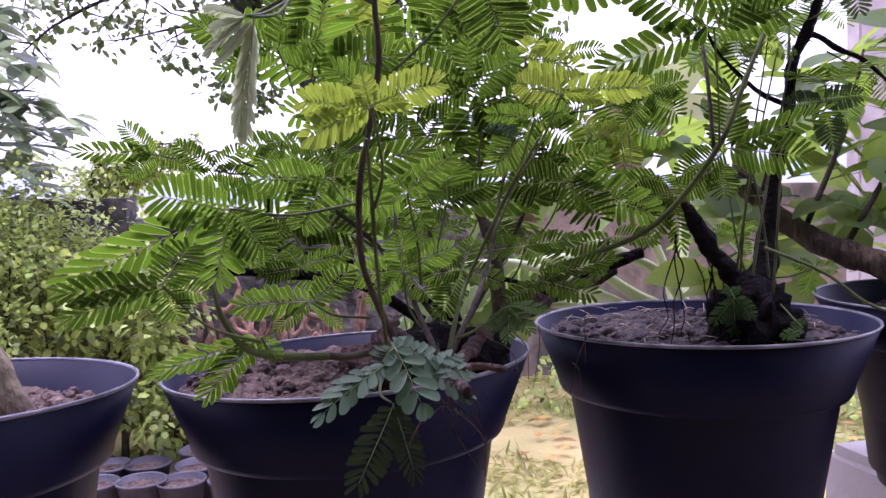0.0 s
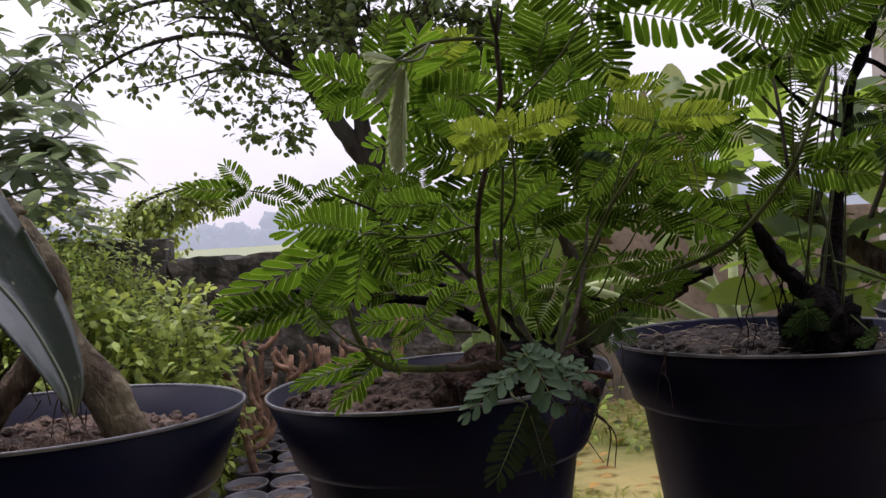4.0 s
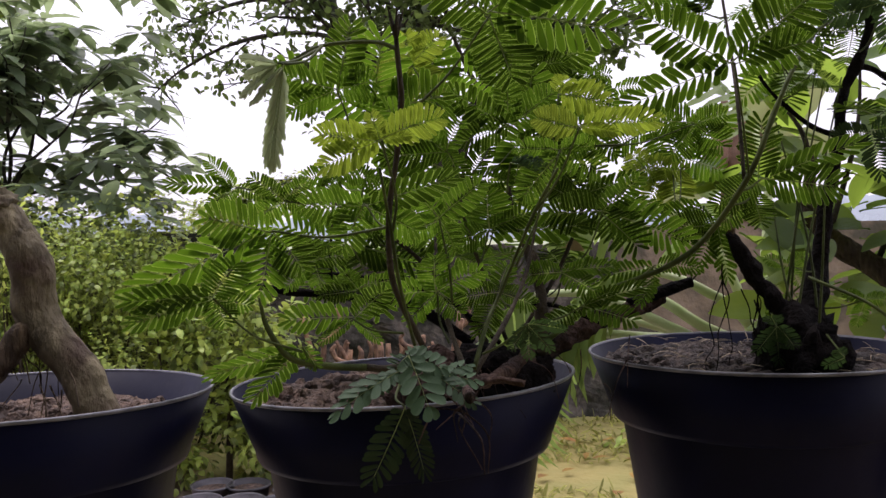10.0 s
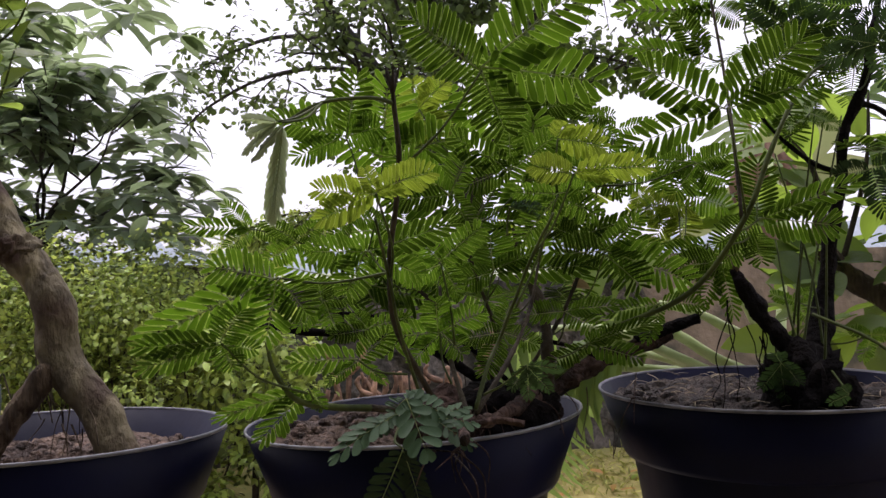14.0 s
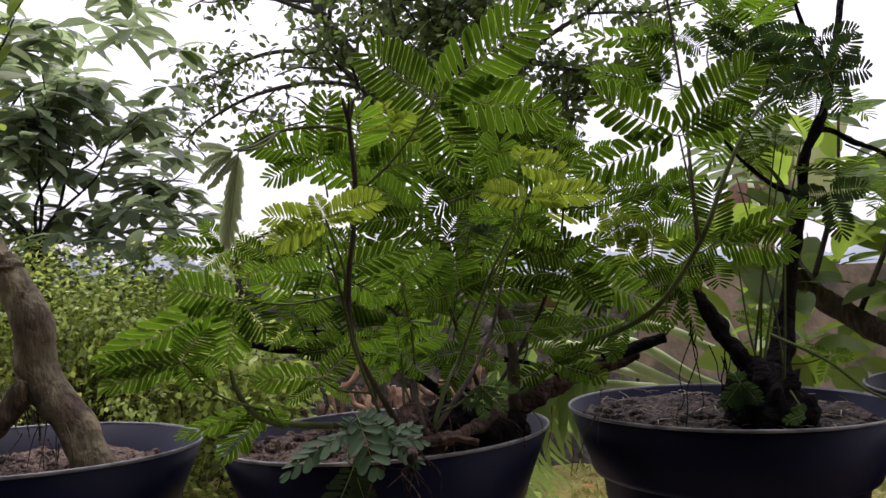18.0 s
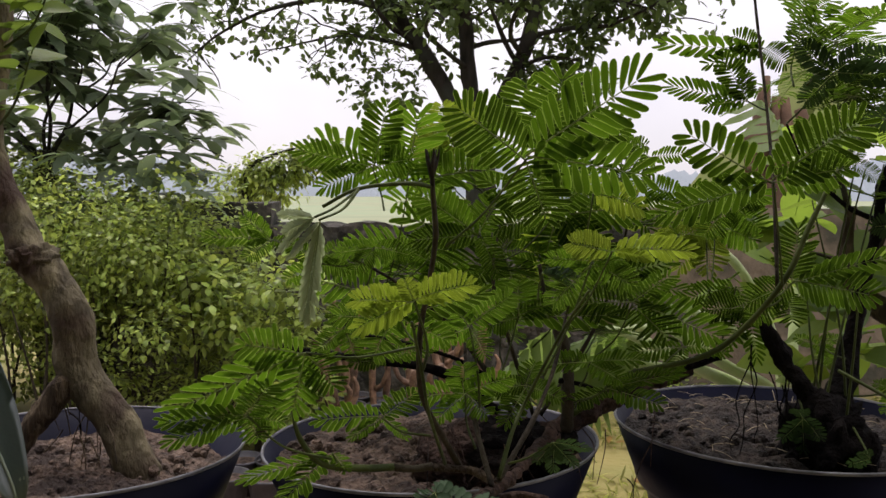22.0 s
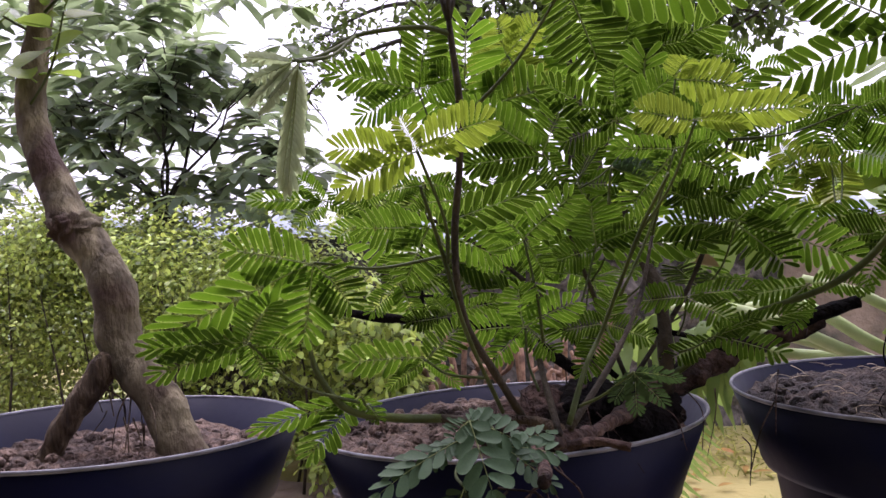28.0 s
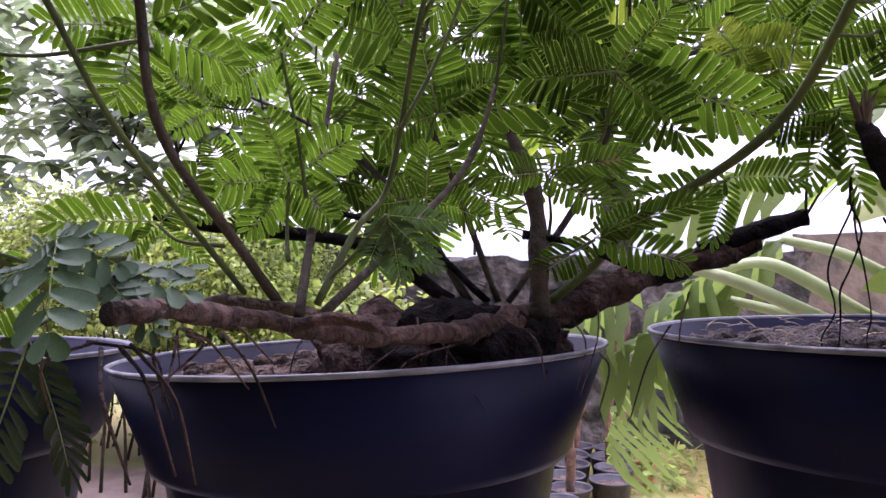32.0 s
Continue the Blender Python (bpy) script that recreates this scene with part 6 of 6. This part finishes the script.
FEATHER = thing("pale_tree", (-2.05, 3.6, 0), "small pale green tree with a drooping branch behind the wall", "tree")
stem(FEATHER, [(-2.05, 3.6, -0.05), (-2.1, 3.6, 0.6), (-2.15, 3.6, 0.95), (-1.9, 3.6, 1.08), (-1.65, 3.6, 1.1)], [0.03, 0.022, 0.014, 0.007, 0.004], M_TRUNK, "trunk", 8, 0.1, 5, 10.0)
foliage("leaves", FEATHER, [((0.0 + 0.035 * k - 0.1, 0.03 * math.sin(k), 0.98 + 0.008 * k - 0.05 * (k % 3)), 0.1 - 0.003 * k) for k in range(16)] + [((-0.25 + 0.06 * k, 0.05, 0.85 + 0.05 * (k % 2)), 0.14) for k in range(7)], 120, 0.035, 0.018, M_HEDGE, 13, "", 0.4)

# distant haze is put into the woods as an even blue-grey emission
M_FAR = material("far_woods_haze_glow", (0.02, 0.025, 0.03), 1.0, (0.03, 0.035, 0.04), 0.05, 4, 0)
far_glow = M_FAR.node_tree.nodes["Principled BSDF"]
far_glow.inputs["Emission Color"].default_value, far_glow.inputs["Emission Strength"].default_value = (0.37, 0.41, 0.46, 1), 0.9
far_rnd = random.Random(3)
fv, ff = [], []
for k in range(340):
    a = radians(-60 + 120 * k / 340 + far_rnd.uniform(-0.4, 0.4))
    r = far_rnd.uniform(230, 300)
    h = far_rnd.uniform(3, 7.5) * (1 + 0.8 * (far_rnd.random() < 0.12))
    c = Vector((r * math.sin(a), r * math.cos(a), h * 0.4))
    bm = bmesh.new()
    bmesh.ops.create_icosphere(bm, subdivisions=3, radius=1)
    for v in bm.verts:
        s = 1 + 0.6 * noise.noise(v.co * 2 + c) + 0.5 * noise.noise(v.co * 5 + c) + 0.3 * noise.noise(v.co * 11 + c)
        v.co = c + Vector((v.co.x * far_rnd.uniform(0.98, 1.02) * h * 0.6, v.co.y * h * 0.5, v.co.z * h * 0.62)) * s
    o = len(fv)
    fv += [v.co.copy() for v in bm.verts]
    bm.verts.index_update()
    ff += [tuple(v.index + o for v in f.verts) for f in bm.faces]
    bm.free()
tagged(part("backdrop_woods", shape(fv, ff), M_FAR), "distant line of trees across the fields, haze painted as a pale glow", "distant trees", kind="structure")

# banana plant and post beyond the wall
M_BANANA = leaf_material("banana_leaf", (0.16, 0.2, 0.08), (0.24, 0.25, 0.12), (0.4, 0.44, 0.18), 0.45, 0.45, 12, False, 0.15)
M_DRY = material("dry_brown_leaf", (0.12, 0.07, 0.045), 0.9, (0.2, 0.12, 0.08), 15, 6, 0.5, 50)
BANANA = thing("banana_plant", (0.72, 3.55, 0), "banana plant with pale torn leaves and brown hanging sheaths", "plant")
stem(BANANA, [(0.62, 3.5, -0.05), (0.61, 3.5, 0.6), (0.6, 3.5, 1.15)], [0.1, 0.085, 0.06], M_DRY, "trunk", 12, 0.1, 5, 6.0)
banana_rnd = random.Random(8)
for d, l in (((-0.9, -0.1, -0.25), 0.5), ((-0.05, -0.3, 1.0), 0.55), ((0.5, -0.2, 0.8), 0.55), ((0.8, 0.1, 0.3), 0.5)):
    d = Vector(d).normalized()
    across = d.cross(Vector((0, -1, 0.35))).normalized()
    bend = Vector((0, 0, -0.25))
    bv, bf = [], []
    for i in range(15):
        u = i / 14
        w = 0.085 * math.sin(math.pi * (0.08 + 0.9 * u)) ** 0.7
        c = d * l * u + bend * l * u * u
        for q in (-1, -0.5, 0, 0.5, 1):
            bv.append(c + across * (q * w * (1 + 0.1 * noise.noise(c * 30 + Vector((q * 5, 0, 0))))) + Vector((0, -0.25 * abs(q) * w, 0)))
    for i in range(14):
        for q in range(4):
            a = i * 5 + q
            bf.append((a, a + 1, a + 6, a + 5))
    part("leaf", shape(bv, bf), M_BANANA, BANANA, m=Matrix.Translation((-0.02, 0, 1.12)))
for k in range(6):
    x = banana_rnd.uniform(-0.09, 0.09)
    stem(BANANA, [(0.6 + x, 3.42, 1.2 + banana_rnd.uniform(0, 0.2)), (0.6 + x * 1.5, 3.4, 1.1), (0.6 + x * 1.6, 3.41, 0.95)], [0.02, 0.035, 0.012], M_DRY, "dry_sheath", 7, 0.35, 5, 12.0)
M_POST = material("pale_concrete", (0.42, 0.37, 0.33), 0.9, (0.5, 0.45, 0.4), 12, 7, 0.3, 60, stain=(0.3, 0.26, 0.23), stain_scale=4)
tagged(part("concrete_post", box(-0.06, 0.06, -0.06, 0.06, -0.1, 2.4, 0.008), M_POST, m=pose(1.36, 2.65, 0)), "pale upright concrete post beyond the pots", "post")

# ---- grass, weeds and fallen leaves ----
M_GRASS = leaf_material("grass_blade", (0.19, 0.21, 0.045), (0.3, 0.28, 0.08), (0.4, 0.42, 0.1), 0.4, 0.6, 30, True, 0.4)
grass_rnd = random.Random(6)
spots = []
while len(spots) < 12000:
    x, y = grass_rnd.uniform(-1.2, 2.6), grass_rnd.uniform(1.15, 3.6)
    if y > 2.42 + 0.325 * (x + 1.42) or (y < 1.85 and x < -0.3) or noise.noise((x * 1.7, y * 1.7, 3)) < -0.3:
        continue
    spots.append((Vector((x, y, 0)), Vector((grass_rnd.uniform(-1, 1), grass_rnd.uniform(-1, 1), 0.6)), Vector((grass_rnd.uniform(-0.6, 0.6), grass_rnd.uniform(-0.6, 0.6), 1))))
tagged(part("grass", shape(*leaf_blades(spots, 0.04, 0.008, 0.4, 0.1, 0.5, 3)), M_GRASS), "short yellowish green grass before the garden wall", "grass", kind="stuff")
tagged(foliage("weeds", None, [((grass_rnd.uniform(-0.6, 1.2), grass_rnd.uniform(2.2, 2.9), 0.05), grass_rnd.uniform(0.06, 0.12)) for k in range(16)], 50, 0.035, 0.026, M_HEDGE, 21, "low leafy weeds in the grass"), category="weeds")
M_FALLEN = leaf_material("fallen_leaf", (0.4, 0.26, 0.06), (0.3, 0.15, 0.06), (0.4, 0.25, 0.05), 0.3, 0.6, 30, True, 0.4)
spots = [(Vector((grass_rnd.uniform(-0.6, 1.4), grass_rnd.uniform(1.2, 2.6), 0.02)), Vector((grass_rnd.uniform(-1, 1), grass_rnd.uniform(-1, 1), 0.05)), Vector((0, 0, 1))) for k in range(90)]
tagged(part("fallen_leaves", shape(*leaf_blades(spots, 0.06, 0.03, 0.1, 0.3, 0.4, 5)), M_FALLEN), "scattered yellow and brown fallen leaves on the ground", "leaves", kind="stuff")

# a dead tan leaf caught in the bush, and a small folded one
M_TAN = leaf_material("tan_dead_leaf", (0.3, 0.22, 0.12), (0.38, 0.29, 0.17), (0.4, 0.28, 0.14), 0.35, 0.7, 60, False, 0.1)
dead = round_leaf(0.011, 0.6, 1.3)
dead.materials.append(M_TAN)
part("dead_leaf", dead, M_TAN, MIMOSA, "curled tan dead leaf", Matrix.Translation(Vector((0.035, 0.055, 0.757)) - MIMOSA.matrix_basis.translation) @ aim(Vector((1, 0.1, -0.1)), Vector((0.1, 0.7, 0.7))).to_4x4())
mimosa_leaf(MIMOSA, (0.015, -0.1, 0.79), (0.018, -0.106, 0.806), [(0.036, -0.104, 0.804), (0.034, -0.112, 0.8)], M_GREY_LEAF, 0.0, CLOSED_PINNA)

# white bead added for the bright background showing through a gap in the roots
gleam = bmesh.new()
bmesh.ops.create_icosphere(gleam, subdivisions=2, radius=0.0035)
for v in gleam.verts:
    v.co *= 1 + 0.35 * noise.noise(v.co * 300)
M_GLEAM = material("painted_gleam_white", (0.6, 0.6, 0.58), 0.8, (0.75, 0.75, 0.73), 200, 4, 0.3, 400)
part("hole_gleam", gleam, M_GLEAM, MIMOSA, "small white bead for daylight seen through a hole", Matrix.Translation(Vector((0.004, 0.008, 0.679)) - MIMOSA.matrix_basis.translation))
